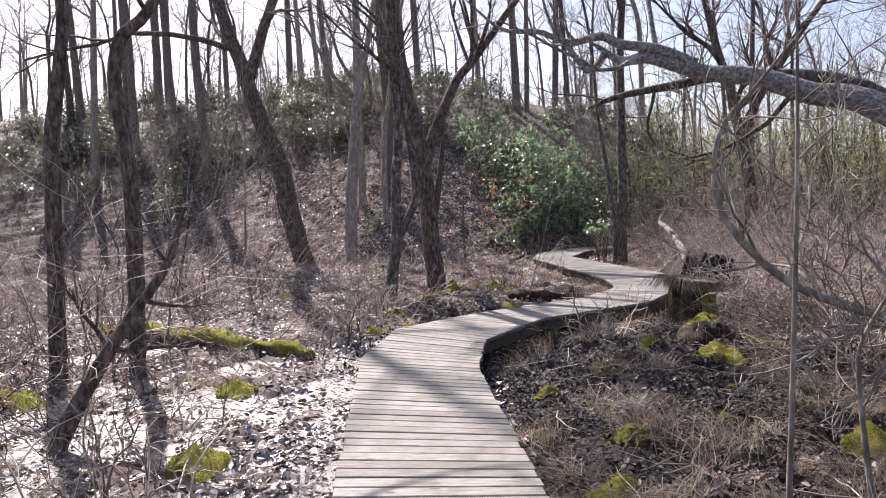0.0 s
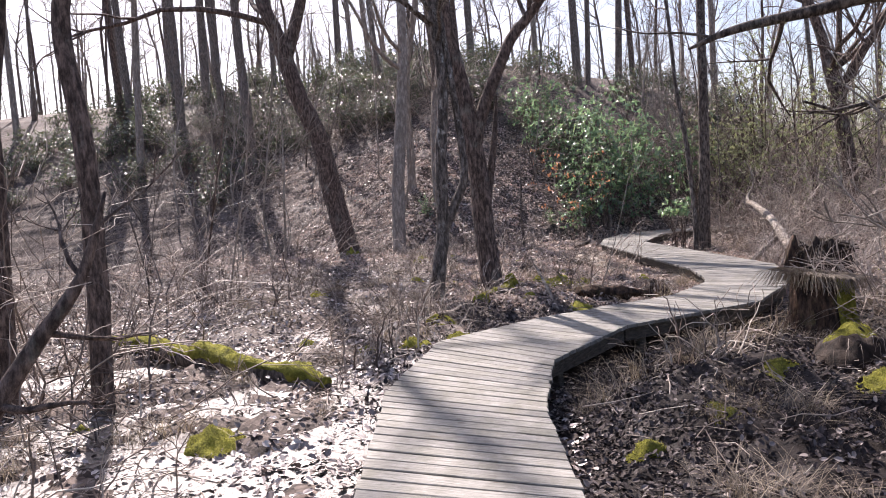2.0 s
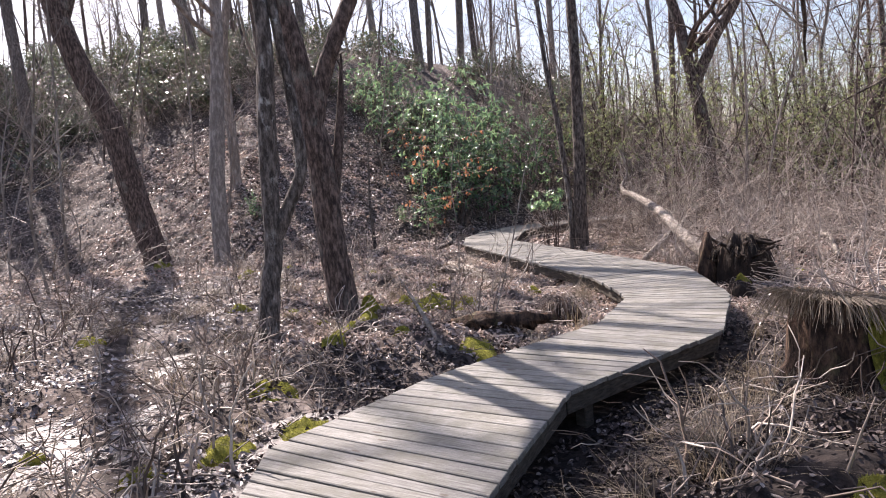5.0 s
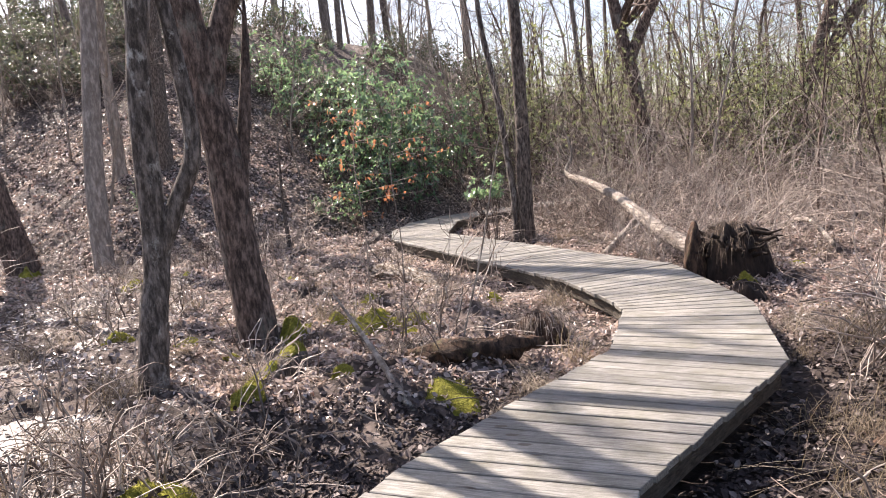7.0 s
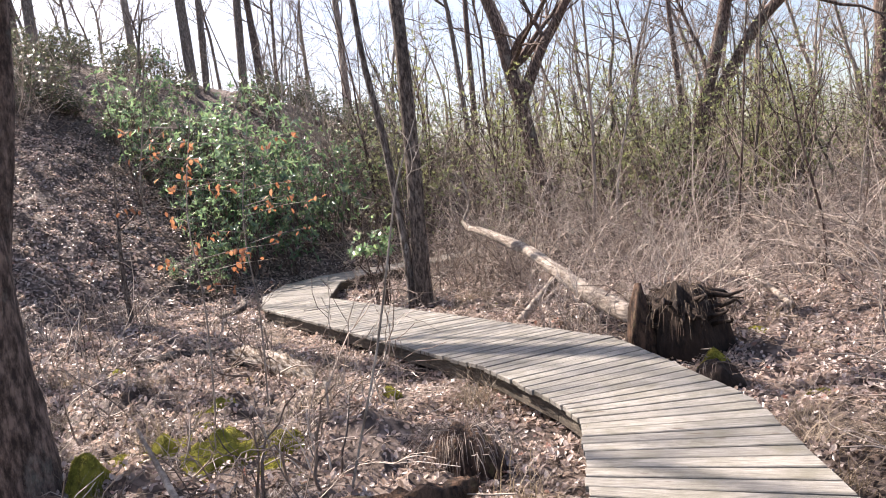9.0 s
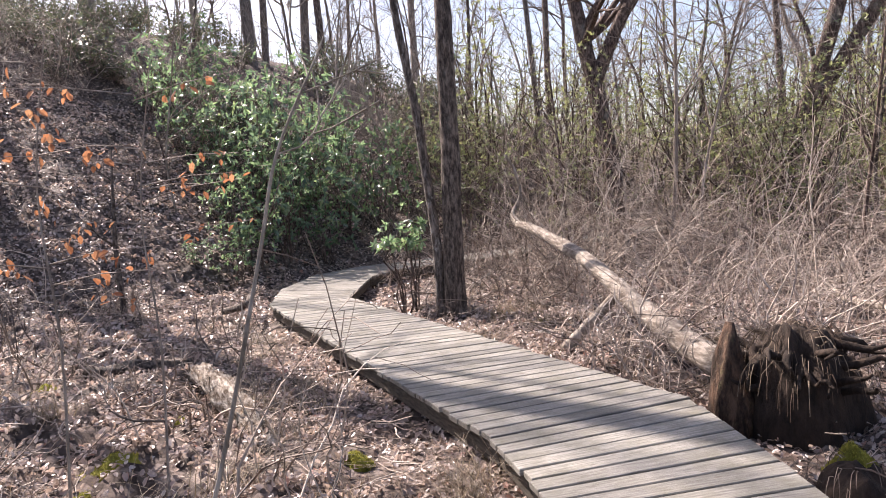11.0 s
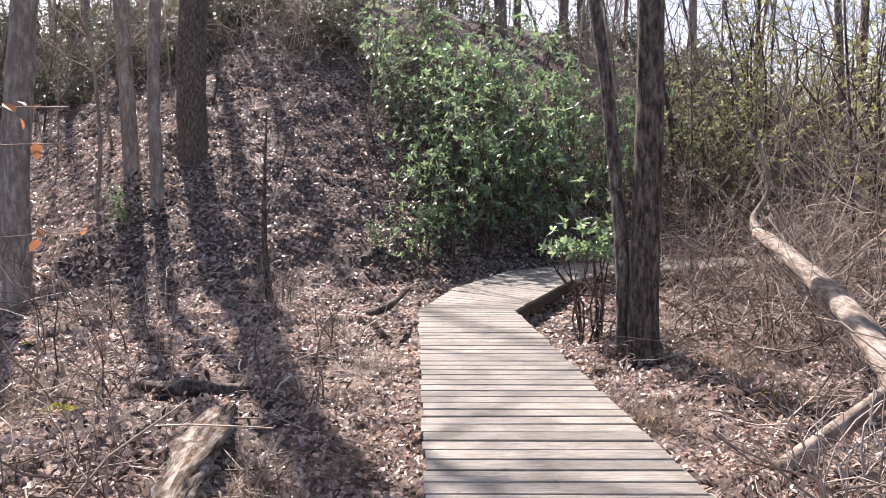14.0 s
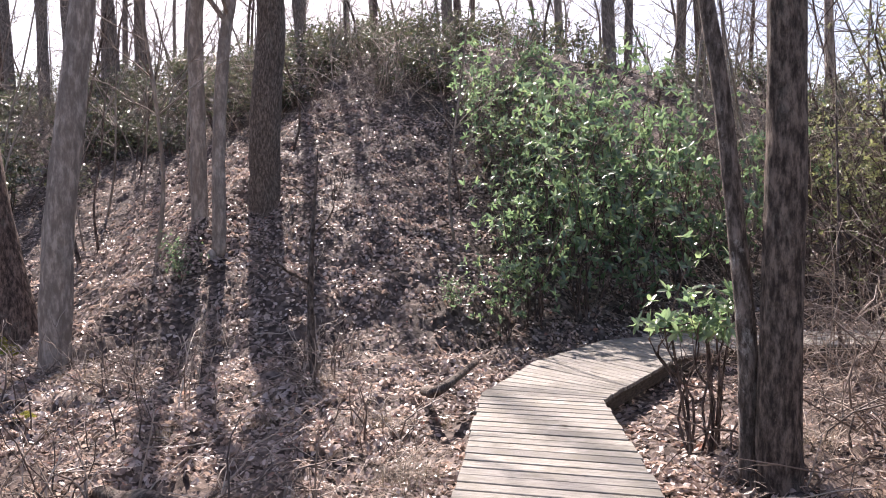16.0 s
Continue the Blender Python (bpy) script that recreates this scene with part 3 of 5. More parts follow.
def named_trees():
    tree("tree", [([(-0.26, 14.38, 0), (-0.33, 14.38, 0.9), (-0.36, 14.38, 1.86), (-0.45, 14.37, 2.55), (-0.57, 14.37, 3.42), (-0.72, 14.36, 4.27), (-0.83, 14.35, 5.12)], 0.20, 14, 9, 0.5),
                  ([(-0.42, 14.33, 2.3), (-0.21, 14.33, 3.05), (0.09, 14.33, 3.7), (0.34, 14.33, 4.19), (0.62, 14.31, 4.5), (0.89, 14.29, 4.81)], 0.115, 9, 9, 0.4),
                  ([(-0.33, 14.40, 0.9), (-0.24, 14.42, 1.5), (-0.11, 14.43, 2.19), (-0.02, 14.43, 2.8), (0.03, 14.43, 3.3)], 0.095, 0, 1, 0.8)],
         BARK_BROWN, "forked brown-barked tree with a mossy foot beside the boardwalk", sides=16)
    tree("tree", [([(-1.11, 13.1, 0), (-1.02, 13.15, 0.63), (-0.95, 13.19, 1.02), (-0.9, 13.19, 2.18), (-0.8, 13.2, 3.31), (-0.88, 13.19, 4.45)], 0.125, 8.5, 7, 0.55),
                  ([(-0.97, 13.18, 0.95), (-0.72, 13.21, 1.47), (-0.56, 13.22, 1.84), (-0.57, 13.22, 2.46), (-0.66, 13.2, 3.4)], 0.08, 6.5, 4, 0.55)],
         BARK_MOTTLED, "slender crooked mottled tree with two entwined stems", sides=14)
    # Above 8 m the first stem is unseen, laid out to shadow the near deck.
    tree("tree", [([(-4.95, 23.75, 0), (-5.32, 23.69, 1.97), (-5.56, 23.63, 3.55), (-6.04, 23.46, 4.85), (-6.37, 23.39, 6.06), (-6.58, 23.31, 6.9), (-6.88, 23.22, 7.83), (-7.7, 23.3, 11.0), (-8.3, 23.5, 14.5), (-8.7, 23.8, 18.0), (-9.0, 24.2, 21.5), (-9.1, 24.4, 24.0)], 0.34, 0, 9, 0.5),
                  ([(-6.37, 23.38, 6.06), (-6.0, 23.5, 7.18), (-5.7, 23.59, 8.11)], 0.20, 16, 7, 0.3)],
         BARK_BROWN, "large dark leaning tree that forks high above the slope", sides=16)
    for x, y, r, high in ((-10.9, 32.3, 0.29, 27), (-16.2, 40.5, 0.34, 21), (-15.0, 39.6, 0.24, 19), (-16.8, 43.6, 0.36, 22), (-19.0, 42.6, 0.26, 20), (-5.66, 36.4, 0.2, 20), (-9.8, 45.8, 0.3, 20), (-20.4, 40.0, 0.3, 21), (-16.2, 37.1, 0.28, 22), (4.1, 39.7, 0.3, 22), (4.7, 40.4, 0.2, 20), (-1.3, 38.6, 0.26, 21), (6.7, 43.0, 0.28, 20)):
        z = ground_z(x, y)
        lean = rng.normal(0, 0.12, 2)
        tree("tree", [([(x, y, 0), (x + lean[0], y + lean[1], z + 3.0), (x + 2 * lean[0], y + 2 * lean[1], z + 6.5)], 0.8 * r, z + high, 3, 0.6)],
             BARK_HAZY, "tall straight bare tree standing on the hillside", "tree", "tall trees of the hillside", level=2, sides=12)
    tree("tree", [([(4.86, 19.79, 0), (4.88, 19.78, 0.8), (4.93, 19.77, 1.95), (4.95, 19.76, 3.05), (4.97, 19.76, 4.0)], 0.15, 16, 10, 0.5)],
         BARK_DARK, "dark rough-barked tree beside the boardwalk", sides=16)
    tree("tree", [([(4.70, 19.93, 0), (4.70, 19.92, 0.7), (4.65, 19.94, 1.5), (4.56, 19.96, 2.56), (4.48, 19.98, 3.15), (4.38, 20.0, 3.95)], 0.075, 12, 8, 0.5)],
         BARK_MOTTLED, "slim mottled grey tree leaning away from a dark trunk", sides=12)
    tree("beech_tree", [([(-3.14, 22.44, 0), (-3.07, 22.51, 1.8), (-2.9, 22.66, 3.6), (-2.78, 22.75, 4.75), (-2.69, 22.83, 5.85)], 0.21, 15, 8, 0.4)],
         BARK_GREY, "smooth grey beech trunk at the foot of the slope", "tree")
    tree("beech_tree", [([(-3.08, 25.8, 0), (-3.06, 25.8, 3.8), (-3.03, 25.82, 5.7)], 0.155, 15, 8, 0.4)], BARK_GREY, "slim smooth grey trunk on the slope", "tree")
    tree("beech_tree", [([(-2.28, 24.85, 0), (-2.2, 24.9, 1.5), (-2.16, 24.92, 3.1), (-2.04, 24.98, 4.7), (-1.92, 25.04, 5.4)], 0.125, 13, 7, 0.4)], BARK_GREY, "slim smooth grey trunk on the slope", "tree")
    tree("tree", [([(-2.2, 26.5, 0), (-2.14, 26.52, 3.8), (-2.0, 26.58, 5.9)], 0.30, 27, 5, 0.6)], BARK_RIDGED, "thick ridged-bark tree on the leafy slope", sides=18)
    tree("tree", [([(10.9, 25.2, 0), (10.79, 25.2, 1.75), (10.65, 25.28, 2.87), (10.53, 25.36, 3.8), (10.36, 25.46, 4.8), (10.24, 25.53, 5.6)], 0.24, 13, 8, 0.4),
                  ([(10.55, 25.34, 3.7), (10.83, 25.17, 4.4), (11.13, 24.98, 5.1), (11.4, 24.8, 5.55)], 0.17, 11, 7, 0.3)],
         BARK_BROWN, "brown tree forking in a wide V above the thicket")
    tree("tree", [([(15.2, 24.8, 0), (15.41, 24.57, 1.7), (15.85, 24.14, 3.5), (16.21, 23.78, 5.2), (16.36, 23.62, 6.1)], 0.22, 13, 8, 0.4),
                  ([(15.56, 24.43, 2.3), (16.3, 23.68, 4.0), (16.85, 23.08, 5.2), (17.34, 22.5, 5.9)], 0.18, 10, 6, 0.3)],
         BARK_BROWN, "leaning pair of brown trunks in the thicket")
    tree("tree", [([(20.1, 22.1, 0), (20.2, 22.0, 2.5), (20.3, 21.85, 5.6)], 0.30, 16, 7, 0.5)], BARK_BROWN, "upright brown trunk at the edge of the thicket")
    tree("tree", [([(-4.36, 7.6, 0), (-4.29, 7.62, 1.6), (-4.26, 7.64, 2.5), (-4.14, 7.71, 3.4), (-4.08, 7.74, 4.0)], 0.095, 9, 8, 0.45)],
         BARK_BROWN, "slender dark tree in the wet leaf litter")
    tree("tree", [([(-3.43, 7.52, 0), (-3.39, 7.55, 1.1), (-3.38, 7.55, 2.2), (-3.46, 7.53, 3.1), (-3.37, 7.55, 3.6), (-3.12, 7.67, 3.9)], 0.095, 8, 8, 0.45)],
         BARK_BROWN, "slender dark tree with tangled side branches")
    tree("tree", [([(-2.97, 5.04, 0), (-2.71, 5.18, 0.44), (-2.42, 5.34, 0.92), (-2.19, 5.46, 1.27), (-2.04, 5.52, 1.72)], 0.075, 0, 5, 0.4)],
         BARK_BROWN, "broken leaning stem with bare twigs")
    tree("sapling", [([(1.45, 13.0, 0), (1.72, 13.0, 0.7), (1.9, 13.03, 1.35), (1.98, 13.02, 1.66), (2.13, 13.08, 1.95), (2.2, 13.1, 2.1)], 0.009, 0, 3, 0.6)], BARK_PALE, "thin leaning lichen-grey sapling", level=2)
    tree("sapling", [([(0.5, 22.2, 0), (0.47, 22.25, 0.9), (0.5, 22.3, 1.6)], 0.055, 2.4, 4, 0.4)], BARK_DARK, "thin dead sapling at the foot of the slope")
    tree("leaning_tree", [([(4.6, 2.9, 0), (4.1, 4.4, 1.2), (3.43, 5.29, 2.18), (3.0, 5.53, 2.37), (2.6, 5.72, 2.56), (2.25, 5.84, 2.63), (1.85, 5.97, 2.80), (1.62, 6.03, 2.80), (1.4, 6.1, 2.97)], 0.125, 0, 2, 0.75),
                          ([(2.2, 5.85, 2.70), (1.9, 5.93, 2.86), (1.62, 6.0, 2.93), (1.45, 6.05, 3.02), (1.2, 6.14, 3.0), (0.93, 6.18, 3.12), (0.62, 6.2, 3.16), (0.3, 6.22, 3.45)], 0.05, 0, 5, 0.3),
                          ([(1.5, 6.06, 2.88), (1.36, 6.12, 2.74), (1.2, 6.15, 2.95), (1.05, 6.2, 3.2), (0.95, 6.22, 3.6)], 0.035, 0, 4, 0.3)],
         BARK_SUNLIT, "grey leaning trunk arching beside the boardwalk, sunlight in its pale colour", level=2, sides=16)
    tree("leaning_tree", [([(6.2, 6.6, 0), (5.4, 7.2, 1.7), (4.6, 7.6, 2.7), (3.36, 8.11, 2.97), (2.84, 8.3, 2.93), (2.21, 8.47, 2.86), (1.82, 8.56, 2.74)], 0.11, 0, 5, 0.4)],
         BARK_DARK, "dark leaning tree with a long drooping limb")
    tree("sapling", [([(3.6, 3.6, 0), (2.98, 3.91, 0.71), (2.66, 4.12, 0.82), (2.23, 4.35, 1.02), (1.93, 4.48, 1.36), (1.83, 4.52, 1.66), (1.87, 4.5, 2.02), (2.08, 4.42, 2.29), (2.32, 4.31, 2.6)], 0.038, 0, 20, 0.15)],
         BARK_PALE, "crooked bare sapling with many pale twigs", level=3)
    tree("sapling", [([(1.6, 3.1, 0), (1.63, 3.08, 0.8), (1.66, 3.07, 1.6), (1.67, 3.06, 2.2), (1.67, 3.06, 2.6)], 0.016, 0, 3, 0.5)], BARK_PALE, "thin pale upright stem")
    tree("sapling", [([(2.26, 3.54, 0), (2.21, 3.57, 0.56), (2.23, 3.56, 0.81), (2.4, 3.5, 1.2), (2.5, 3.4, 1.9)], 0.018, 0, 5, 0.3)], BARK_PALE, "thin pale crooked stem")


def forest():
    """Bare trees of the hill and of the flat beyond, in six shapes."""
    kinds = []
    for k in range(6):
        high = rng.uniform(13, 19)
        lean = rng.normal(0, 0.055, 2)
        pts = [(0, 0, -0.3), (lean[0] * 3, lean[1] * 3, 3), (lean[0] * 7, lean[1] * 7, 7)]
        line = smooth_path(carry_on(pts, high, 0.15), 3)
        n = len(line)
        radius = rng.uniform(0.07, 0.21)
        r = radius * np.linspace(1, 0.06, n) ** 0.8
        trunk, crown = Mesh(), Mesh()
        trunk.tube(line, r, 9, 0.03, 0.3)
        for _ in range(14):
            t = rng.uniform(0.38, 0.98)
            i = min(int(t * (n - 1)), n - 2)
            d = unit(line[i + 1] - line[i])
            side = unit(np.cross(d, rng.normal(0, 1, 3)))
            grow(crown, line[i], d * 0.9 + side, high * rng.uniform(0.16, 0.3), r[i] * 0.5, 2, 0.8, 4, (5, 5), 0.06, 0.004, 0.22)
        # The paler barks put distant haze into the trees' own colour.
        mat = (BARK_HAZY, BARK_BROWN, BARK_GREY)[k % 3]
        kinds.append((trunk.data("trunk", mat), crown.data("crown", mat), mat))
    spots = []
    tries = 0
    while len(spots) < 135 and tries < 6000:
        tries += 1
        x, y = rng.uniform(-45, 70), rng.uniform(14, 85)
        if y < np.interp(x, [-45, -14, -7, 4, 9, 14, 22, 60], [24, 29, 36, 38, 37, 32, 26, 14]):
            continue
        if x < 8 and y < 50 and rng.random() < 0.15 or x > 8 and rng.random() < 0.25:
            continue
        if min((math.hypot(x - a, y - b) for a, b in spots), default=9) < 3.0:
            continue
        spots.append((x, y))
    for x, y in spots:
        tr, cr, mat = kinds[rng.integers(6)]
        ob = new("tree")
        new("trunk", tr).parent = ob
        s = rng.uniform(0.7, 1.25)
        ob.matrix_world = pose(x, y, ground_z(x, y), 0, 0, rng.uniform(0, 360)) @ Matrix.Diagonal((s, s, s, 1))
        c = new("crown", cr)
        c.parent = ob
        c["kind"] = "stuff"
        tagged(ob, "bare winter tree in the surrounding wood", "tree", "bare trees of the wood")


def saplings():
    """Thin bare young trees, in five shapes."""
    kinds = []
    for k in range(5):
        high = rng.uniform(3.0, 5.5)
        line = smooth_path(carry_on([(0, 0, -0.1), (rng.normal(0, 0.08), rng.normal(0, 0.08), 0.8), (rng.normal(0, 0.2), rng.normal(0, 0.2), 1.8)], high), 3)
        n = len(line)
        r = np.linspace(rng.uniform(0.018, 0.035), 0.004, n)
        trunk, crown = Mesh(), Mesh()
        trunk.tube(line, r, 6, 0.03)
        for _ in range(12):
            t = rng.uniform(0.25, 0.98)
            i = min(int(t * (n - 1)), n - 2)
            d = unit(line[i + 1] - line[i])
            grow(crown, line[i], d * 0.9 + unit(np.cross(d, rng.normal(0, 1, 3))), high * rng.uniform(0.15, 0.3), r[i] * 0.55, 1, 0.7, 4, (5,), 0.1, 0.0025)
        mat = (BARK_GREY, BARK_BROWN, BARK_GREY, BARK_PALE, BARK_DARK)[k]
        kinds.append((trunk.data("trunk", mat), crown.data("crown", mat)))
    count = 0
    while count < 170:
        x, y = rng.uniform(-13, 30), rng.uniform(8, 38)
        right = x > 6.5 and y > 10 and (x > 8.3 or y > 17.5)
        left = x < -4.2 and y > 9
        slope = ground_z(x, y) > 0.6 and not -2.5 < x < 1.0
        if not (right or left or slope) or (left and not slope and rng.random() < 0.5):
            continue
        tr, cr = kinds[rng.integers(5)]
        ob = new("sapling")
        s = rng.uniform(0.6, 1.3) * (1.0 if y < 20 else 1.5)
        ob.matrix_world = pose(x, y, ground_z(x, y), rng.normal(0, 5), rng.normal(0, 5), rng.uniform(0, 360)) @ Matrix.Diagonal((s, s, s, 1))
        new("trunk", tr).parent = ob
        c = new("crown", cr)
        c.parent, c["kind"] = ob, "stuff"
        tagged(ob, "thin bare young tree standing in the undergrowth", "sapling", "bare saplings of the undergrowth")
        count += 1


def far_wood():
    """The wood goes on as a grey veil of stems far behind."""
    mesh = Mesh()
    for _ in range(430):
        a = rng.uniform(-1.2, 1.5)
        d = rng.uniform(62, 130)
        x, y = 3 + d * math.sin(a), 10 + d * math.cos(a)
        high, r = rng.uniform(8, 17), rng.uniform(0.08, 0.22)
        z = ground_z(x, y)
        lean = rng.normal(0, 0.07, 2) * high
        line = np.array([(x, y, z - 0.3), (x + lean[0] * 0.4, y + lean[1] * 0.4, z + high * 0.5), (x + lean[0], y + lean[1], z + high)])
        mesh.tube(line, [r, r * 0.7, 0.02], 4, cap=False)
        for _ in range(10):
            t = rng.uniform(0.2, 0.95)
            p = line[0] + (line[2] - line[0]) * t
            grow(mesh, p, rng.normal(0, 1, 3) * (1, 1, 0.3) + (0, 0, 0.9), high * rng.uniform(0.15, 0.3), r * 0.3, 1, 0.8, 3, (3,), 0.1, 0.012)
    tagged(part("far_wood", mesh, BARK_GREY), "grey veil of bare trees in the distance", "woodland", kind="stuff")


# ---- shrubs ----
def laurel_data(whorls, per, leaf, wide, high, mat=None, bare=0.0, airy=0.55):
    """One open evergreen shrub about the origin: crooked stems, and leaves in whorls on their twigs."""
    stems, leaves = Mesh(), Mesh()
    centres, ways, lines = [], [], []
    for _ in range(12):
        a, out = rng.uniform(0, 6.28), wide * rng.uniform(0.15, 0.85)
        tip = np.array([math.cos(a) * out, math.sin(a) * out, high * rng.uniform(0.45, 0.95)])
        line = smooth_path([(0.12 * math.cos(a), 0.12 * math.sin(a), -0.2), tip * (0.35, 0.35, 0.4) + rng.normal(0, 0.12, 3), tip * (0.8, 0.8, 0.75) + rng.normal(0, 0.12, 3), tip], 3)
        stems.tube(line, np.linspace(0.015, 0.005, len(line)), 4, cap=False)
        lines.append(line)
    for _ in range(whorls):
        line = lines[rng.integers(len(lines))]
        q = line[rng.integers(3, len(line))]
        d = unit(rng.normal(0, 1, 3) + (0, 0, 0.25))
        p = q + d * (wide, wide, high * 0.5) * airy * rng.random() ** 0.6
        p[2] = np.clip(p[2], max(0.08, bare * high) + rng.uniform(0, 0.15), 1.1 * high)
        if rng.random() < 0.2:
            stems.tube([q, (q + p) / 2 + (0, 0, -0.03), p], [0.006, 0.004, 0.003], 3, cap=False)
        centres.append(p)
        ways.append(unit(0.7 * d + (0, 0, 0.9)))
    centres, ways = np.array(centres), np.array(ways)
    m = whorls * per
    pos = np.repeat(centres, per, 0)
    yaw = rng.uniform(0, 6.28, whorls).repeat(per) + np.tile(np.arange(per) * 6.28 / per, whorls) + rng.normal(0, 0.25, m)
    rot = turns(yaw, rng.normal(0.1, 0.45, m), rng.normal(0, 0.35, m))
    lean = np.repeat(ways, per, 0)
    sidev = np.cross(lean, np.array([0.3, 0.2, 1.0]))
    sidev /= np.linalg.norm(sidev, axis=1)[:, None] + 1e-9
    frame_rot = np.stack([sidev, np.cross(lean, sidev), lean], 2)
    v = LEAF_V * (0.68, 1, 0.45)
    place_many(leaves, v, LEAF_F, pos, frame_rot @ rot, rng.uniform(0.7, 1.2, m) * leaf)
    return stems.data("stems", BARK_BROWN), leaves.data("foliage", mat or LAUREL, False)


def laurels():
    near = [laurel_data(112, 6, 0.12, 1.05, 2.0) for _ in range(3)]
    far = [laurel_data(210, 6, 0.085, 1.0, 1.2, HILL_LEAF) for _ in range(3)]
    tall = [laurel_data(520, 5, 0.048, 0.95, 2.9, THICKET_LEAF, 0.0, 0.6) for _ in range(3)]

    def put(kinds, x, y, s, label, group="", tall_by=1.0):
        st, fo = kinds[rng.integers(3)]
        ob = new("laurel_shrub", st)
        ob.matrix_world = pose(x, y, ground_z(x, y), 0, 0, rng.uniform(0, 360)) @ Matrix.Diagonal((s, s, s * tall_by * rng.uniform(0.85, 1.15), 1))
        leafy = new("foliage", fo)
        leafy.parent, leafy["kind"] = ob, "stuff"
        tagged(ob, label, "shrub", group)

    for x, y, s in ((2.3, 25.05, 0.6), (2.7, 25.75, 0.95), (3.4, 26.4, 1.1), (4.3, 26.95, 1.1), (2.2, 26.9, 0.7), (3.0, 27.4, 1.2), (4.0, 28.0, 1.3), (5.2, 28.3, 1.2), (2.3, 28.5, 1.1), (3.4, 29.1, 1.3), (4.6, 29.5, 1.3), (1.4, 29.8, 0.95), (2.6, 30.5, 1.2), (6.2, 29.0, 1.1), (0.9, 31.4, 1.0), (2.0, 32.0, 1.1), (3.6, 31.2, 1.2), (5.6, 30.8, 1.2), (7.2, 30.4, 1.1)):
        put(near, x, y, s, "tall glossy green laurel shrub above the boardwalk's bend", "laurel shrubs at the bend", 1.22)
    leggy = [laurel_data(60, 7, 0.11, 0.42, 1.7, None, 0.55)] * 3
    put(leggy, 4.5, 20.75, 0.95, "small leggy green laurel shrub beside a dark trunk")
    put(near, -2.45, 24.2, 0.34, "small green laurel shrub on the slope")
    put(near, 1.5, 25.3, 0.25, "small green laurel shrub on the slope")
    spots = 0
    while spots < 100:
        x, y = rng.uniform(-26, 15), rng.uniform(23, 44)
        z = ground_z(x, y)
        bare = -5.5 < x < 1.5 and y < 32
        if z < (2.0 if x > -4 else 1.2) or bare and rng.random() < 0.93 or (-9.5 < x < -2.4 and z < 3.4 and rng.random() < 0.8):
            continue
        put(far, x, y, rng.uniform(0.7, 1.35), "dark evergreen laurel shrub with glinting leaves on the hillside", "laurel shrubs of the hillside")
        spots += 1
    spots = 0
    while spots < 75:
        x, y = rng.uniform(-24, -4), rng.uniform(27, 45)
        if ground_z(x, y) < (2.4 if x < -9.5 else 4.5):
            continue
        put(far, x, y, rng.uniform(0.9, 1.4), "dark evergreen laurel shrub with glinting leaves on the hillside", "laurel shrubs of the hillside")
        spots += 1
    for _ in range(46):
        x, y = rng.uniform(-11, 1.5), rng.uniform(32.0, 38)
        put(far, x, y, rng.uniform(0.5, 0.95), "dark evergreen laurel shrub with glinting leaves on the hillside", "laurel shrubs of the hillside")
    for x, y, s in ((9.4, 24.6, 1.1), (12.4, 22.5, 1.2), (14.0, 26.0, 1.4), (8.6, 29.0, 1.2), (17.5, 24.0, 1.3), (12.0, 28.0, 1.5), (18.5, 20.0, 1.2), (9.8, 31.0, 1.5), (20.5, 26.0, 1.5), (15.8, 21.5, 0.9)):
        put(tall, x, y, s * 1.4, "tall thin yellowish evergreen shrub among the bare thicket", "evergreen shrubs of the thicket")
    spots = 0
    while spots < 48:
        x, y = rng.uniform(7, 34), rng.uniform(20, 40)
        if y < 26 and x < 11:
            continue
        put(tall if spots % 4 else far, x, y, rng.uniform(1.0, 1.8), "evergreen shrub deep in the thicket", "evergreen shrubs of the thicket")
        spots += 1


def clear_of_deck(mesh):
    """Cuts away the twigs that would hang over the boardwalk."""
    v, f = mesh.arrays()
    far = deck_distance(v[:, 0], v[:, 1]) > 0.80
    out = Mesh()
    out.add(v, f[far[f].all(1)])
    return out


def brush_kind(stems, high, wide, twigs, thick=1.0):
    mesh = Mesh()
    for _ in range(stems):
        a, lean = rng.uniform(0, 6.28), rng.uniform(0.1, 1.0)
        d = np.array([math.cos(a) * lean, math.sin(a) * lean, 1.0])
        grow(mesh, rng.normal(0, wide, 3) * (1, 1, 0), d, high * rng.uniform(0.6, 1.15), rng.uniform(0.005, 0.012) * thick, 1, 0.8, 3, (twigs, 3), -0.14, 0.0026, 0.27)
    return mesh.arrays()


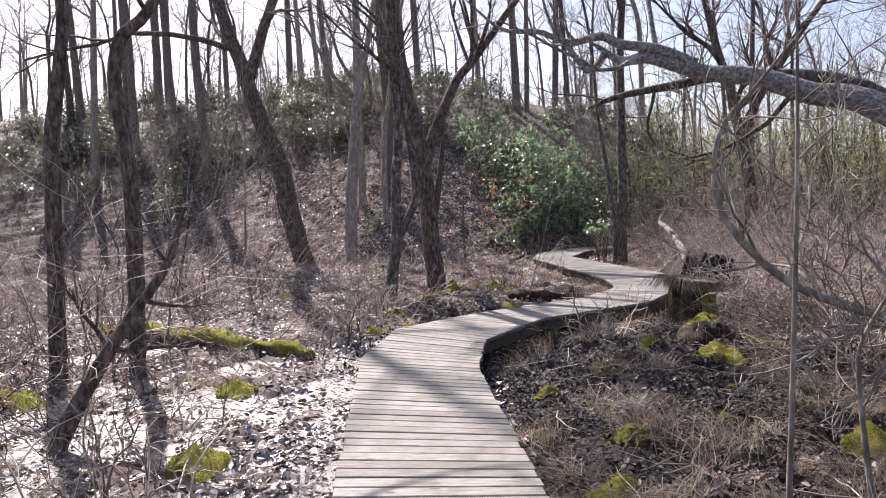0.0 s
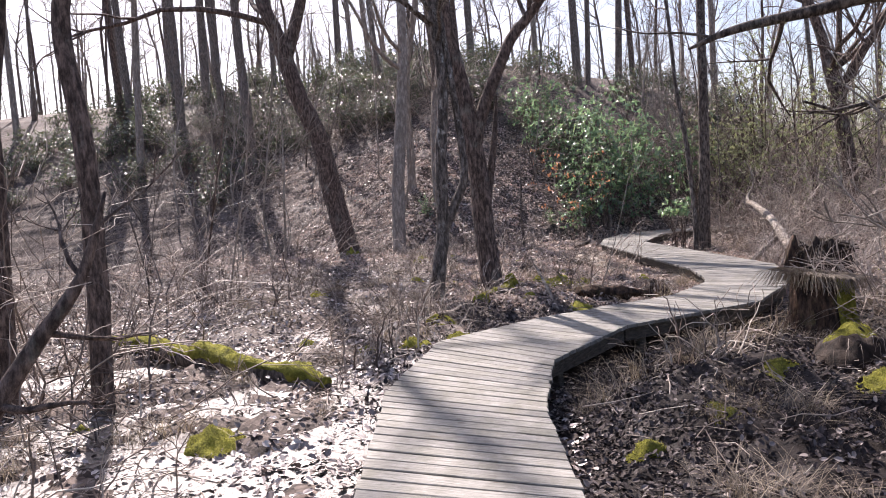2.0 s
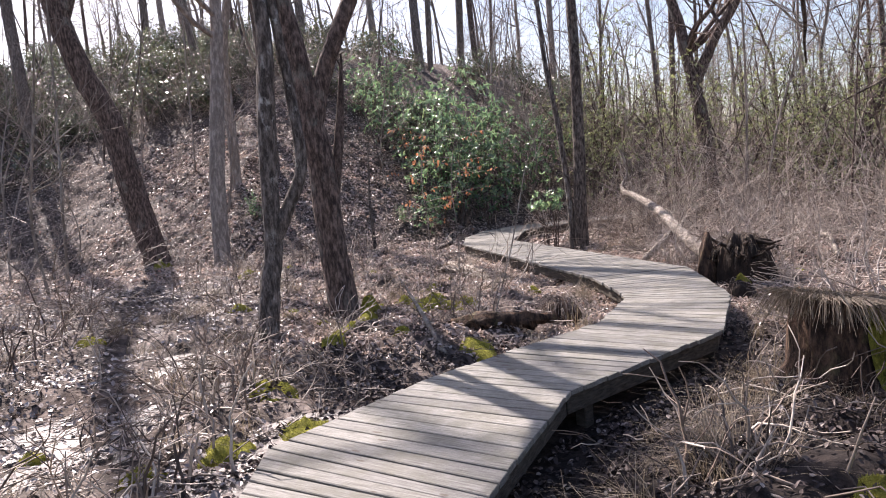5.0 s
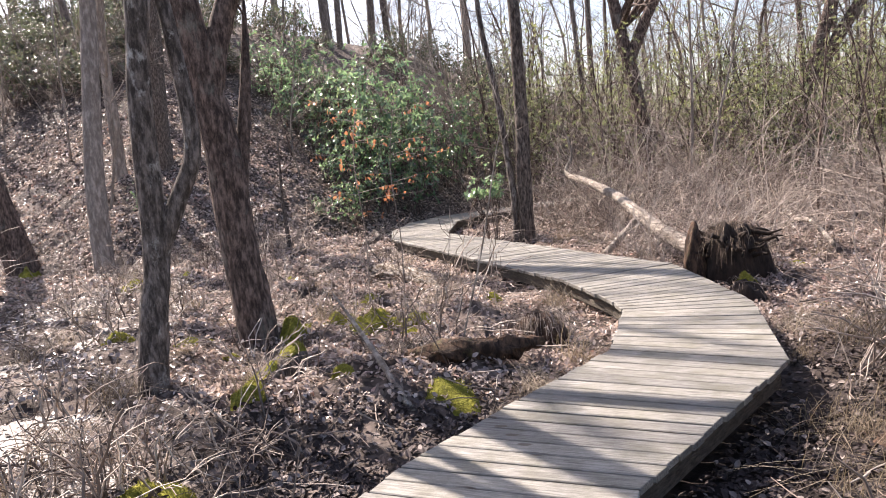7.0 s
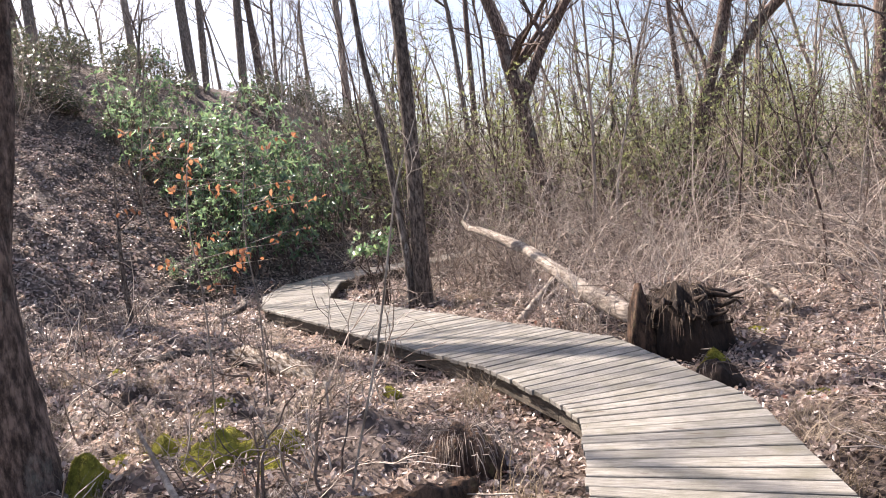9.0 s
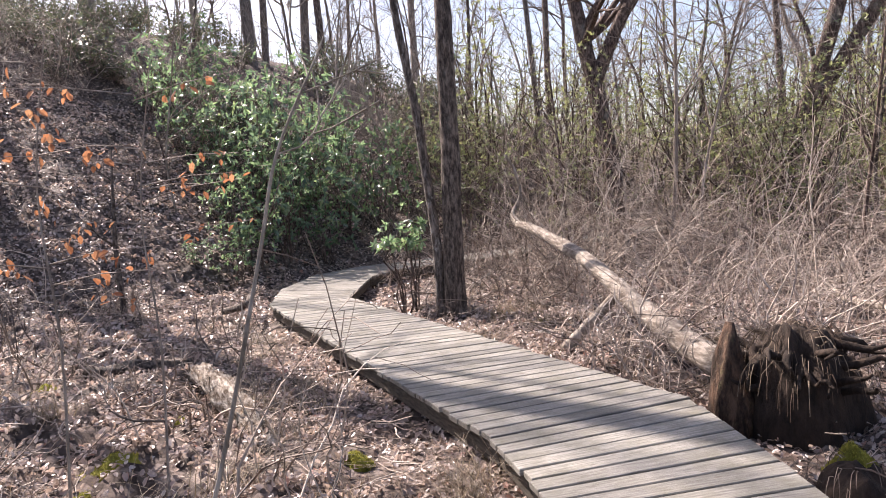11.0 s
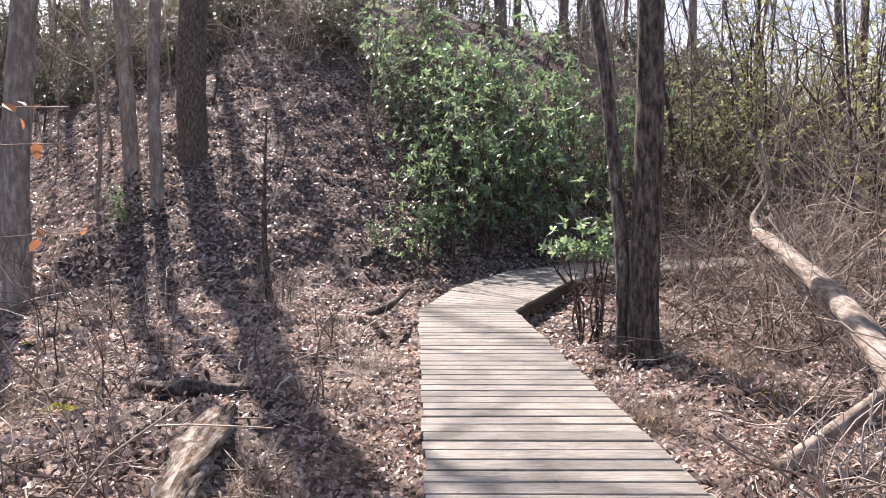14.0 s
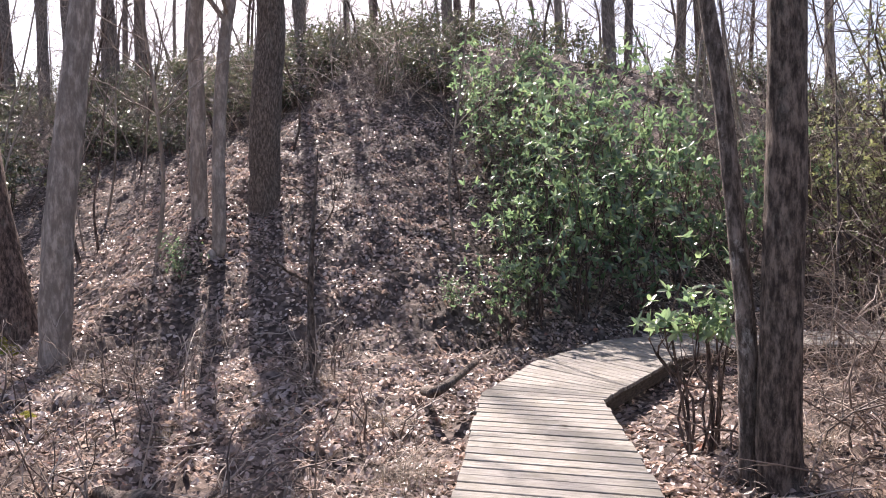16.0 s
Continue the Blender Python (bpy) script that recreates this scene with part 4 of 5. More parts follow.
def brush():
    kinds = [brush_kind(11, 1.35, 0.28, 5) for _ in range(4)] + [brush_kind(8, 2.3, 0.3, 6) for _ in range(4)]
    low = [brush_kind(12, 0.6, 0.2, 3) for _ in range(3)]

    def scatter(name, pool, count, inside, label, mat, lo=0.7, hi=1.3, clear=1.3):
        mesh, n, tries = Mesh(), 0, 0
        while n < count and tries < count * 500:
            tries += 1
            x, y = rng.uniform(-16, 26), rng.uniform(2, 36)
            if not inside(x, y) or deck_distance(np.float64(x), np.float64(y)) < clear:
                continue
            v, f = pool[rng.integers(len(pool))]
            a, s = rng.uniform(0, 6.28), rng.uniform(lo, hi)
            r = np.array([[math.cos(a), -math.sin(a), 0], [math.sin(a), math.cos(a), 0], [0, 0, 1]]) * s
            mesh.add(v @ r.T + (x, y, ground_z(x, y) - 0.02), f)
            n += 1
        tagged(part(name, clear_of_deck(mesh), mat), label, "brush", kind="stuff")

    scatter("dead_brush", kinds, 250, lambda x, y: x > 5.8 and x < 25 and y > 9 and (x > 7 or y > 15.5), "dense thicket of bare grey-brown shrubs", TWIG)
    far = Mesh()
    for _ in range(330):
        x, y = rng.uniform(8, 60), rng.uniform(24, 62)
        if ground_z(x, y) > 3 and y < 45:
            continue
        v, f = kinds[rng.integers(len(kinds))]
        a, s = rng.uniform(0, 6.28), rng.uniform(1.4, 2.6)
        r = np.array([[math.cos(a), -math.sin(a), 0], [math.sin(a), math.cos(a), 0], [0, 0, 1]]) * s
        far.add(v @ r.T + (x, y, ground_z(x, y) - 0.05), f)
    tagged(part("dead_brush", far, TWIG), "tall bare thicket between the far trees", "brush", kind="stuff")
    scatter("dead_brush", kinds[:4], 80, lambda x, y: 2.6 < x < 9 and 3 < y < 10 and x > 2.6 + 0.17 * y, "bare twiggy shrubs on the boggy ground", TWIG)
    scatter("dead_brush", kinds, 18, lambda x, y: -8 < x < -2.7 and 4 < y < 10, "bare twiggy shrubs round the slender trees", TWIG)
    scatter("dead_brush", kinds[:4], 40, lambda x, y: -14 < x < -3.6 and 8 < y < 19, "bare twiggy shrubs in the flooded hollow", TWIG)
    scatter("dead_brush", kinds, 130, lambda x, y: ground_z(x, y) > (4.2 if -13 < x < 1.5 else 1.6), "bare shrubs between the laurels on the hillside", TWIG)
    scatter("dead_brush", kinds[:4], 18, lambda x, y: 5.0 < x < 8 and 17 < y < 25, "bare shrub stems behind the dark tree", TWIG, clear=1.0)
    scatter("low_twigs", low, 85, lambda x, y: (-4 < x < 6 and 8 < y < 24) or (-3 < x < 0 and 3 < y < 8), "low bare twigs standing in the leaf litter", TWIG)
    thin = [brush_kind(4, 1.3, 0.15, 2, 0.8) for _ in range(3)]
    scatter("low_twigs", thin, 17, lambda x, y: 0.3 < x < 2.2 and 11.8 < y < 15 or -2.6 < x < 0.3 and 15 < y < 21, "slender bare shoots standing in the leaf litter", TWIG, clear=1.0)
    scatter("low_twigs", low, 14, lambda x, y: -1.6 < x < 0.4 and 6.8 < y < 11.5, "low bare twigs beside the boardwalk", TWIG, clear=1.05)
    scatter("pale_brush", kinds, 80, lambda x, y: 6.4 < x < 18 and 11 < y < 26, "pale bare shrub stems in the thicket", TWIG_PALE)
    pale = Mesh()
    fans = [brush_kind(13, 1.35, 0.13, 3, 1.3) for _ in range(4)]
    for x, y, s in ((4.95, 15.5, 0.8), (5.1, 15.95, 0.95), (5.05, 16.5, 0.85), (5.3, 15.3, 0.7), (5.7, 15.2, 0.9), (6.1, 15.0, 0.9), (6.3, 15.8, 1.0), (4.0, 11.0, 0.95), (4.5, 11.4, 0.9), (4.4, 10.5, 1.0), (5.1, 11.7, 0.9), (5.0, 10.6, 1.1)):
        v, f = fans[rng.integers(4)]
        pale.add(v * s + (x, y, ground_z(x, y) - 0.02), f)
    tagged(part("pale_brush", clear_of_deck(pale), TWIG_PALE), "pale bare stems beside the boardwalk and the fallen log", "brush", kind="stuff")


def blade_tuft(blades, high):
    mesh, way = Mesh(), rng.uniform(0, 6.28)
    for _ in range(blades):
        a, lean, s = rng.normal(way, 1.1), rng.uniform(0.3, 1.5), high * rng.uniform(0.35, 1.25)
        o = np.array([rng.normal(0, 0.09), rng.normal(0, 0.09), -0.01])
        d = np.array([math.cos(a), math.sin(a), 0])
        side = np.array([-d[1], d[0], 0]) * 0.0026
        rows = []
        for t in (0, 0.4, 0.75, 1.0):
            c = o + d * lean * s * t**1.6 + np.array([0, 0, s * (t - 0.55 * lean * t * t)])
            rows += [c - side * (1 - 0.8 * t), c + side * (1 - 0.8 * t)]
        k = np.array([(0, 1, 3), (0, 3, 2), (2, 3, 5), (2, 5, 4), (4, 5, 7), (4, 7, 6)])
        mesh.add(rows, k)
    return mesh.arrays()


def grass():
    kinds = [blade_tuft(85, 0.44) for _ in range(6)]
    mesh, n = Mesh(), 0
    while n < 330:
        x, y = rng.uniform(-5, 7), rng.uniform(2.5, 22)
        d = deck_distance(np.float64(x), np.float64(y))
        if d < 0.8 or rng.random() > (1.0 if x > 0.5 and y < 12 else 0.3):
            continue
        v, f = kinds[rng.integers(6)]
        s, a = rng.uniform(0.5, 1.3), rng.uniform(0, 6.28)
        turn = np.array([[math.cos(a), -math.sin(a), 0], [math.sin(a), math.cos(a), 0], [0, 0, rng.uniform(0.5, 1.0)]])
        mesh.add(v @ turn.T * s + (x, y, ground_z(x, y)), f)
        n += 1
    tagged(part("dry_grass", mesh, STRAW, smooth=False), "drooping straw-coloured dry grass tufts", "grass", kind="stuff")


def sticks():
    """Fallen twigs and dead fern stalks lying about on the leaves."""
    mesh, n = Mesh(), 0
    while n < 2600:
        x, y = rng.uniform(-7, 8), rng.uniform(2.0, 29)
        if deck_distance(np.float64(x), np.float64(y)) < 1.0:
            continue
        a, k = rng.uniform(0, 6.28), rng.uniform(0.12, 0.75) * rng.uniform(0.5, 1.2)
        line = []
        for t in (-0.5, -0.15, 0.2, 0.5):
            px, py = x + k * t * math.cos(a) + rng.normal(0, 0.03 * k), y + k * t * math.sin(a) + rng.normal(0, 0.03 * k)
            line.append((px, py, max(ground_z(px, py), -0.12) + 0.012 + 0.10 * k * rng.random()))
        r = rng.uniform(0.0022, 0.0065)
        mesh.tube(line, [r, r, r * 0.8, r * 0.5], 4, cap=False)
        n += 1
    tagged(part("fallen_sticks", clear_of_deck(mesh), TWIG), "broken grey-brown sticks lying on the leaf litter", "sticks", kind="stuff")


# ---- moss, stumps and logs ----
def mound(r, high, bumps=0.25, rings=10, sides=18, steep=2.2):
    """A rounded uneven lump on the ground."""
    v, f = [(0, 0, high)], []
    for k in range(1, rings + 1):
        t = k / rings
        for s in range(sides):
            a = 6.2832 * s / sides
            rr = r * t**0.8 * (1 + bumps * noise.noise((math.cos(a) * 1.3, math.sin(a) * 1.3, t + r * 7)))
            z = high * (1 - t**steep) * (1 + bumps * noise.noise((rr * 9 * math.cos(a), rr * 9 * math.sin(a), r * 31))) - 0.12 * t
            v.append((rr * math.cos(a), rr * math.sin(a), z))
    for s in range(sides):
        f.append((0, 1 + s, 1 + (s + 1) % sides))
    for k in range(rings - 1):
        for s in range(sides):
            a, b = 1 + k * sides + s, 1 + k * sides + (s + 1) % sides
            f += [(a, a + sides, b + sides), (a, b + sides, b)]
    return np.array(v, float), np.array(f)


def moss_fuzz(v, f, count, size):
    tri = v[f]
    area = np.linalg.norm(np.cross(tri[:, 1] - tri[:, 0], tri[:, 2] - tri[:, 0]), axis=1)
    pick = rng.choice(len(f), count, p=area / area.sum())
    a, b = rng.random(count), rng.random(count)
    over = a + b > 1
    a[over], b[over] = 1 - a[over], 1 - b[over]
    p = tri[pick, 0] + a[:, None] * (tri[pick, 1] - tri[pick, 0]) + b[:, None] * (tri[pick, 2] - tri[pick, 0])
    mesh = Mesh()
    place_many(mesh, np.array([(-0.12, 0, -0.1), (0.12, 0, -0.1), (0, 0.2, 1)]), np.array([(0, 1, 2)]), p, turns(rng.uniform(0, 6.28, count), rng.normal(0, 0.5, count), rng.normal(0, 0.5, count)), rng.uniform(0.6, 1.3, count) * size)
    return mesh


def moss_clump(x, y, r, high, label="yellow-green moss cushion on the damp ground"):
    v, f = mound(r, 0.7 * high, 0.6, 14, 26)
    m = Mesh()
    m.add(v, f)
    ob = part("moss_cushion", m, MOSS)
    ob.location = (x, y, ground_z(x, y))
    tagged(part("moss_fringe", moss_fuzz(v, f, int(2600 * min(1, r * 3)), 0.018), MOSS_BLADE, ob, smooth=False), kind="stuff")
    tagged(ob, label, "moss", "moss cushions")


def log(name, pts, radii, mat, label, mossy=0.0, sides=14, rough=0.06):
    line = smooth_path(pts, 5)
    base = line[0].copy()
    r = np.interp(np.linspace(0, 1, len(line)), np.linspace(0, 1, len(radii)), radii)
    m = Mesh()
    m.tube(line - base, r, sides, rough)
    ob = part(name, m, mat)
    ob.location = base
    if mossy:
        c = Mesh()
        c.tube(line - base + (0, 0, mossy), r * rng.uniform(0.55, 1.2, len(r)), sides, 0.16)
        part("moss_cover", c, MOSS, ob, "yellow-green moss cover")
        v, f = c.arrays()
        tagged(part("moss_fringe", moss_fuzz(v, f, 6000, 0.018), MOSS_BLADE, ob, smooth=False), kind="stuff")
    tagged(ob, label, "log")
    return ob


def stump(x, y, r, high, label, mat, spikes=5, moss=True, hair=0, hair_mat=None):
    z = ground_z(x, y)
    v, f = mound(r, high, 0.34 if spikes else 0.32, 22, 40, 3.4 if spikes else 3.6)
    m = Mesh()
    m.add(v, f)
    ob = part("stump", m, mat)
    ob.location = (x, y, z)
    for _ in range(spikes):
        a = rng.uniform(0, 6.28)
        p = np.array([0.7 * r * math.cos(a), 0.7 * r * math.sin(a), high * rng.uniform(0.35, 0.85)])
        d = np.array([math.cos(a), math.sin(a), rng.uniform(-0.4, 0.5)])
        root = Mesh()
        root.tube(smooth_path([p - d * 0.1, p + d * 0.08, p + d * 0.15 + rng.normal(0, 0.03, 3), p + d * 0.2 + rng.normal(0, 0.05, 3)], 3), np.linspace(0.035, 0.008, 10), 6, 0.1)
        part("root", root, mat, ob)
    if moss:
        vm, fm = mound(r * (0.35 if spikes else 0.55), 0.06 + high * 0.05, 0.6)
        lift = (0.04, 0.06, high * 0.97)
        c = Mesh()
        c.add(vm + lift, fm)
        part("moss_cover", c, MOSS, ob, "yellow-green moss cover")
        tagged(part("moss_fringe", moss_fuzz(vm + lift, fm, 1800, 0.018), MOSS_BLADE, ob, smooth=False), kind="stuff")
    if hair:
        g = Mesh()
        for _ in range(hair):
            a, q = rng.uniform(0, 6.28), r * rng.uniform(0.2, 1.0)
            p = np.array([q * math.cos(a), q * math.sin(a), high * (1.02 - 0.5 * (q / r) ** 2)])
            d = np.array([math.cos(a), math.sin(a), 0]) + rng.normal(0, 0.3, 3)
            k = rng.uniform(0.4, 1.2)
            g.tube([p, p + d * 0.06 * k + (0, 0, 0.02), p + d * 0.11 * k + (0, 0, -0.05 * k), p + d * 0.13 * k + (0, 0, -0.17 * k)], [0.0022, 0.002, 0.0018, 0.0014], 3, cap=False)
        tagged(part("root_fringe", g, hair_mat or TWIG, ob, "dry hanging grass and roots", smooth=False), kind="stuff")
    tagged(ob, label, "stump")
    return ob


def cut_stump(x, y, r, top):
    """An old sawn stump: ridged sides, spreading foot, a sloping rotten top under a mat of dry grass."""
    z = ground_z(x, y)
    high, sides = top - z, 36
    v, f = [], []
    levels = (-0.15, 0.0, 0.1, 0.22, 0.4, 0.6, 0.8, 0.93, 1.0)
    ridge = 0.07 * rng.normal(0, 1, sides)
    for t in levels:
        for k in range(sides):
            a = 6.2832 * k / sides
            rr = r * (1 + 0.55 * max(0, 1 - t / 0.35) ** 2 * (0.6 + 0.4 * math.sin(5 * a + 1)) - 0.16 * t) * (1 + ridge[k] * (1.2 - 0.4 * t) + 0.03 * rng.normal())
            slope = 1 - 0.16 * t * (0.5 + 0.5 * math.cos(a))
            v.append((rr * math.cos(a), rr * math.sin(a), high * t * slope + (0.02 * rng.normal() if t > 0.9 else 0)))
    for ring, drop in ((0.7, 0.0), (0.35, -0.04)):
        for k in range(sides):
            a = 6.2832 * k / sides
            v.append((r * ring * math.cos(a), r * ring * math.sin(a), high * (1 - 0.16 * (0.5 + 0.5 * ring * math.cos(a))) + drop + 0.015 * rng.normal()))
    v.append((0, 0, high * 0.86))
    for i in range(len(levels) + 1):
        for k in range(sides):
            a, b = i * sides + k, i * sides + (k + 1) % sides
            f += [(a, b, b + sides), (a, b + sides, a + sides)]
    i = (len(levels) + 1) * sides
    f += [(i + k, i + (k + 1) % sides, len(v) - 1) for k in range(sides)]
    body = Mesh()
    body.add(v, f)
    ob = part("stump", body, BARK_RED)
    ob.location = (x, y, z)
    v = np.array(v)
    out = np.hypot(v[:, 0], v[:, 1])
    skin = v * np.where(out > 0.55 * r, 1.05, 1.0)[:, None]
    facing = [k for k in range(sides) if math.cos(6.2832 * k / sides + 0.3) > 0.3]
    sunny = np.array([t for i in range(1, 7) for k in facing for t in f[2 * (i * sides + k):2 * (i * sides + k) + 2]])
    cover = Mesh()
    cover.add(skin, sunny)
    part("moss_cover", cover, MOSS, ob, "olive moss on one side")
    tagged(part("moss_fringe", moss_fuzz(skin, sunny, 5000, 0.02), MOSS_BLADE, ob, smooth=False), kind="stuff")
    mat = Mesh()
    for _ in range(900):
        a, q = rng.uniform(0, 6.28), r * math.sqrt(rng.random()) * 0.98
        p = np.array([q * math.cos(a), q * math.sin(a), high * (0.98 - 0.16 * (0.5 + 0.5 * math.cos(a) * q / r))])
        d = np.array([math.cos(a), math.sin(a), 0]) * rng.uniform(0.2, 1.2) + rng.normal(0, 0.45, 3) * (1, 1, 0)
        k = rng.uniform(0.5, 1.5)
        mat.tube([p, p + d * 0.05 * k + (0, 0, 0.05), p + d * 0.11 * k + (0, 0, 0.03), p + d * 0.17 * k + (0, 0, -0.10 * k)], [0.0022, 0.0022, 0.002, 0.0015], 3, cap=False)
    tagged(part("dry_grass_mat", mat, STRAW, ob, "mat of drooping dry grass", smooth=False), kind="stuff")
    tagged(ob, "old sawn stump with dry grass on top and one mossy side", "stump")


def low_things():
    log("fallen_log", [(5.25, 15.0, 0.05), (5.45, 16.1, 0.22), (5.62, 17.0, 0.42), (5.77, 17.85, 0.62), (5.92, 19.0, 0.80), (6.0, 19.7, 0.9), (6.1, 20.3, 0.93)], [0.115, 0.10, 0.085, 0.078, 0.065, 0.055], BARK_LOG, "pale fallen trunk with peeling bark leaning off its root plate")
    log("broken_branch", [(6.1, 20.3, 0.93), (6.28, 20.9, 1.05), (6.45, 20.94, 1.33), (6.39, 20.96, 1.73), (6.26, 21.0, 1.98)], [0.055, 0.032, 0.028, 0.024, 0.01], BARK_PALE, "bleached broken branch on the fallen trunk")
    log("propping_branch", [(5.12, 17.25, -0.22), (5.4, 17.15, 0.05), (5.68, 17.05, 0.34)], [0.06, 0.055, 0.05], BARK_PALE, "pale branch propping up the fallen trunk")
    log("mossy_log", [(-5.3, 10.45, -0.04), (-4.7, 9.95, 0.02), (-4.1, 9.62, 0.05), (-3.5, 9.2, 0.01), (-3.1, 8.97, 0.04), (-2.5, 8.5, -0.01), (-1.95, 8.25, -0.02), (-1.6, 8.0, -0.08)], [0.08, 0.11, 0.12, 0.09, 0.12, 0.10, 0.09, 0.05], BARK_DARK, "rotting log covered in yellow-green moss", 0.05)
    log("mossy_log", [(0.06, 13.4, -0.02), (-0.2, 12.7, 0.0), (-0.45, 12.0, -0.06)], [0.09, 0.11, 0.08], BARK_DARK, "short mossy root beside the tree's foot", 0.04)
    log("pale_log", [(1.46, 18.15, -0.12), (1.6, 17.5, 0.01), (1.75, 16.8, 0.03), (1.9, 16.1, 0.0), (2.02, 15.5, -0.12)], [0.05, 0.09, 0.105, 0.095, 0.06], BARK_ROT, "rotten pale log with flaking orange bark", 0, 22, 0.28)
    log("fallen_branch", [(8.9, 17.6, 0.08), (8.2, 16.6, 0.02), (7.7, 15.7, 0.1), (6.95, 14.5, -0.05)], [0.02, 0.035, 0.04, 0.03], BARK_PALE, "thin bleached branch lying in the thicket")
    log("fallen_branch", [(-0.6, 26.4, 1.35), (0.3, 26.7, 1.5), (1.1, 26.9, 1.75)], [0.03, 0.045, 0.02], BARK_DARK, "dark fallen branch on the slope")
    log("fallen_branch", [(1.9, 21.8, -0.05), (2.2, 21.2, 0.1), (2.35, 22.4, 0.15)], [0.05, 0.05, 0.03], BARK_DARK, "dark broken branch beside the boardwalk")
    log("fallen_branch", [(0.72, 11.75, -0.15), (0.6, 12.5, 0.15), (0.42, 13.3, 0.5)], [0.03, 0.022, 0.008], BARK_PALE, "pale broken stick leaning out of the leaves")
    log("fallen_log", [(0.45, 18.75, -0.08), (0.95, 18.55, -0.05), (1.5, 18.6, -0.09)], [0.05, 0.07, 0.04], BARK_DARK, "dark rotten log in the leaf litter", 0, 12, 0.15)
    log("fallen_branch", [(0.92, 12.75, -0.04), (1.25, 12.55, 0.0), (1.7, 12.5, -0.02), (2.1, 12.7, -0.08)], [0.07, 0.10, 0.085, 0.04], BARK_RED, "rotten red-brown log between the tussocks", 0, 16, 0.25)
    stump(5.42, 14.5, 0.45, 0.62, "dark upturned root plate of the fallen trunk", ROOT, 26, False, 240, ROOT_HAIR)
    s = Mesh()
    s.tube([(0, 0, -0.2), (0.0, 0.0, 0.25), (-0.01, 0.02, 0.5), (0.02, 0.02, 0.74)], [0.19, 0.13, 0.085, 0.03], 16, 0.2)
    sp = part("snag", s, BARK_RED)
    sp.location = (4.98, 14.62, ground_z(4.98, 14.62))
    tagged(sp, "dark splintered snag standing at the boardwalk's edge", "snag")
    cut_stump(3.42, 9.85, 0.34, 0.50)
    stump(3.1, 8.4, 0.42, 0.3, "low mossy hump of rotten wood", ROOT, 0, True, 60)
    stump(4.85, 13.55, 0.24, 0.22, "low mossy stump against the boardwalk", ROOT, 0, True, 40)
    stump(2.35, 13.35, 0.34, 0.24, "brown tussock hummock with drooping grass", BARK_RED, 0, False, 260)
    stump(0.98, 12.95, 0.24, 0.16, "brown tussock hummock with drooping grass", ROOT, 0, False, 160)
    for x, y, r, h in ((-4.72, 23.3, 0.3, 0.4), (0.06, 14.3, 0.16, 0.24), (-0.55, 13.95, 0.16, 0.1), (-0.9, 14.6, 0.3, 0.08), (0.9, 14.4, 0.42, 0.22), (0.6, 14.8, 0.28, 0.18), (1.35, 14.3, 0.24, 0.16), (-1.75, 15.3, 0.2, 0.12), (1.05, 12.1, 0.3, 0.08), (1.45, 16.25, 0.14, 0.12), (-1.35, 20.1, 0.3, 0.14), (0.3, 14.9, 0.3, 0.08), (0.95, 15.3, 0.25, 0.08), (1.25, 14.0, 0.3, 0.07), (-0.9, 10.9, 0.35, 0.13), (-0.55, 10.0, 0.35, 0.12), (-0.85, 8.9, 0.3, 0.11), (-1.5, 9.4, 0.28, 0.12), (-1.05, 9.75, 0.28, 0.13), (-3.35, 7.15, 0.32, 0.22), (-2.05, 6.65, 0.3, 0.16), (-1.7, 4.6, 0.3, 0.15), (-4.3, 6.5, 0.5, 0.18), (-2.4, 10.1, 0.2, 0.1), (-3.3, 14.0, 0.3, 0.1), (0.95, 6.6, 0.2, 0.16), (1.5, 6.9, 0.22, 0.12), (2.1, 5.2, 0.25, 0.14), (1.1, 4.2, 0.25, 0.12), (2.6, 6.2, 0.22, 0.12), (1.35, 5.0, 0.2, 0.16), (2.3, 7.9, 0.25, 0.12), (3.6, 8.2, 0.3, 0.16), (2.9, 4.6, 0.3, 0.22), (0.95, 3.0, 0.2, 0.14), (1.75, 2.6, 0.25, 0.16), (2.6, 3.2, 0.2, 0.14), (2.9, 7.4, 0.3, 0.14), (0.35, 12.6, 0.16, 0.16), (-2.1, 19.3, 0.25, 0.12), (0.3, 17.9, 0.3, 0.14), (1.1, 15.6, 0.25, 0.1), (2.5, 15.2, 0.15, 0.08), (5.6, 18.6, 0.3, 0.08), (4.9, 15.6, 0.22, 0.12), (5.2, 12.8, 0.3, 0.1), (6.3, 14.4, 0.3, 0.08)):
        moss_clump(x, y, r, h)


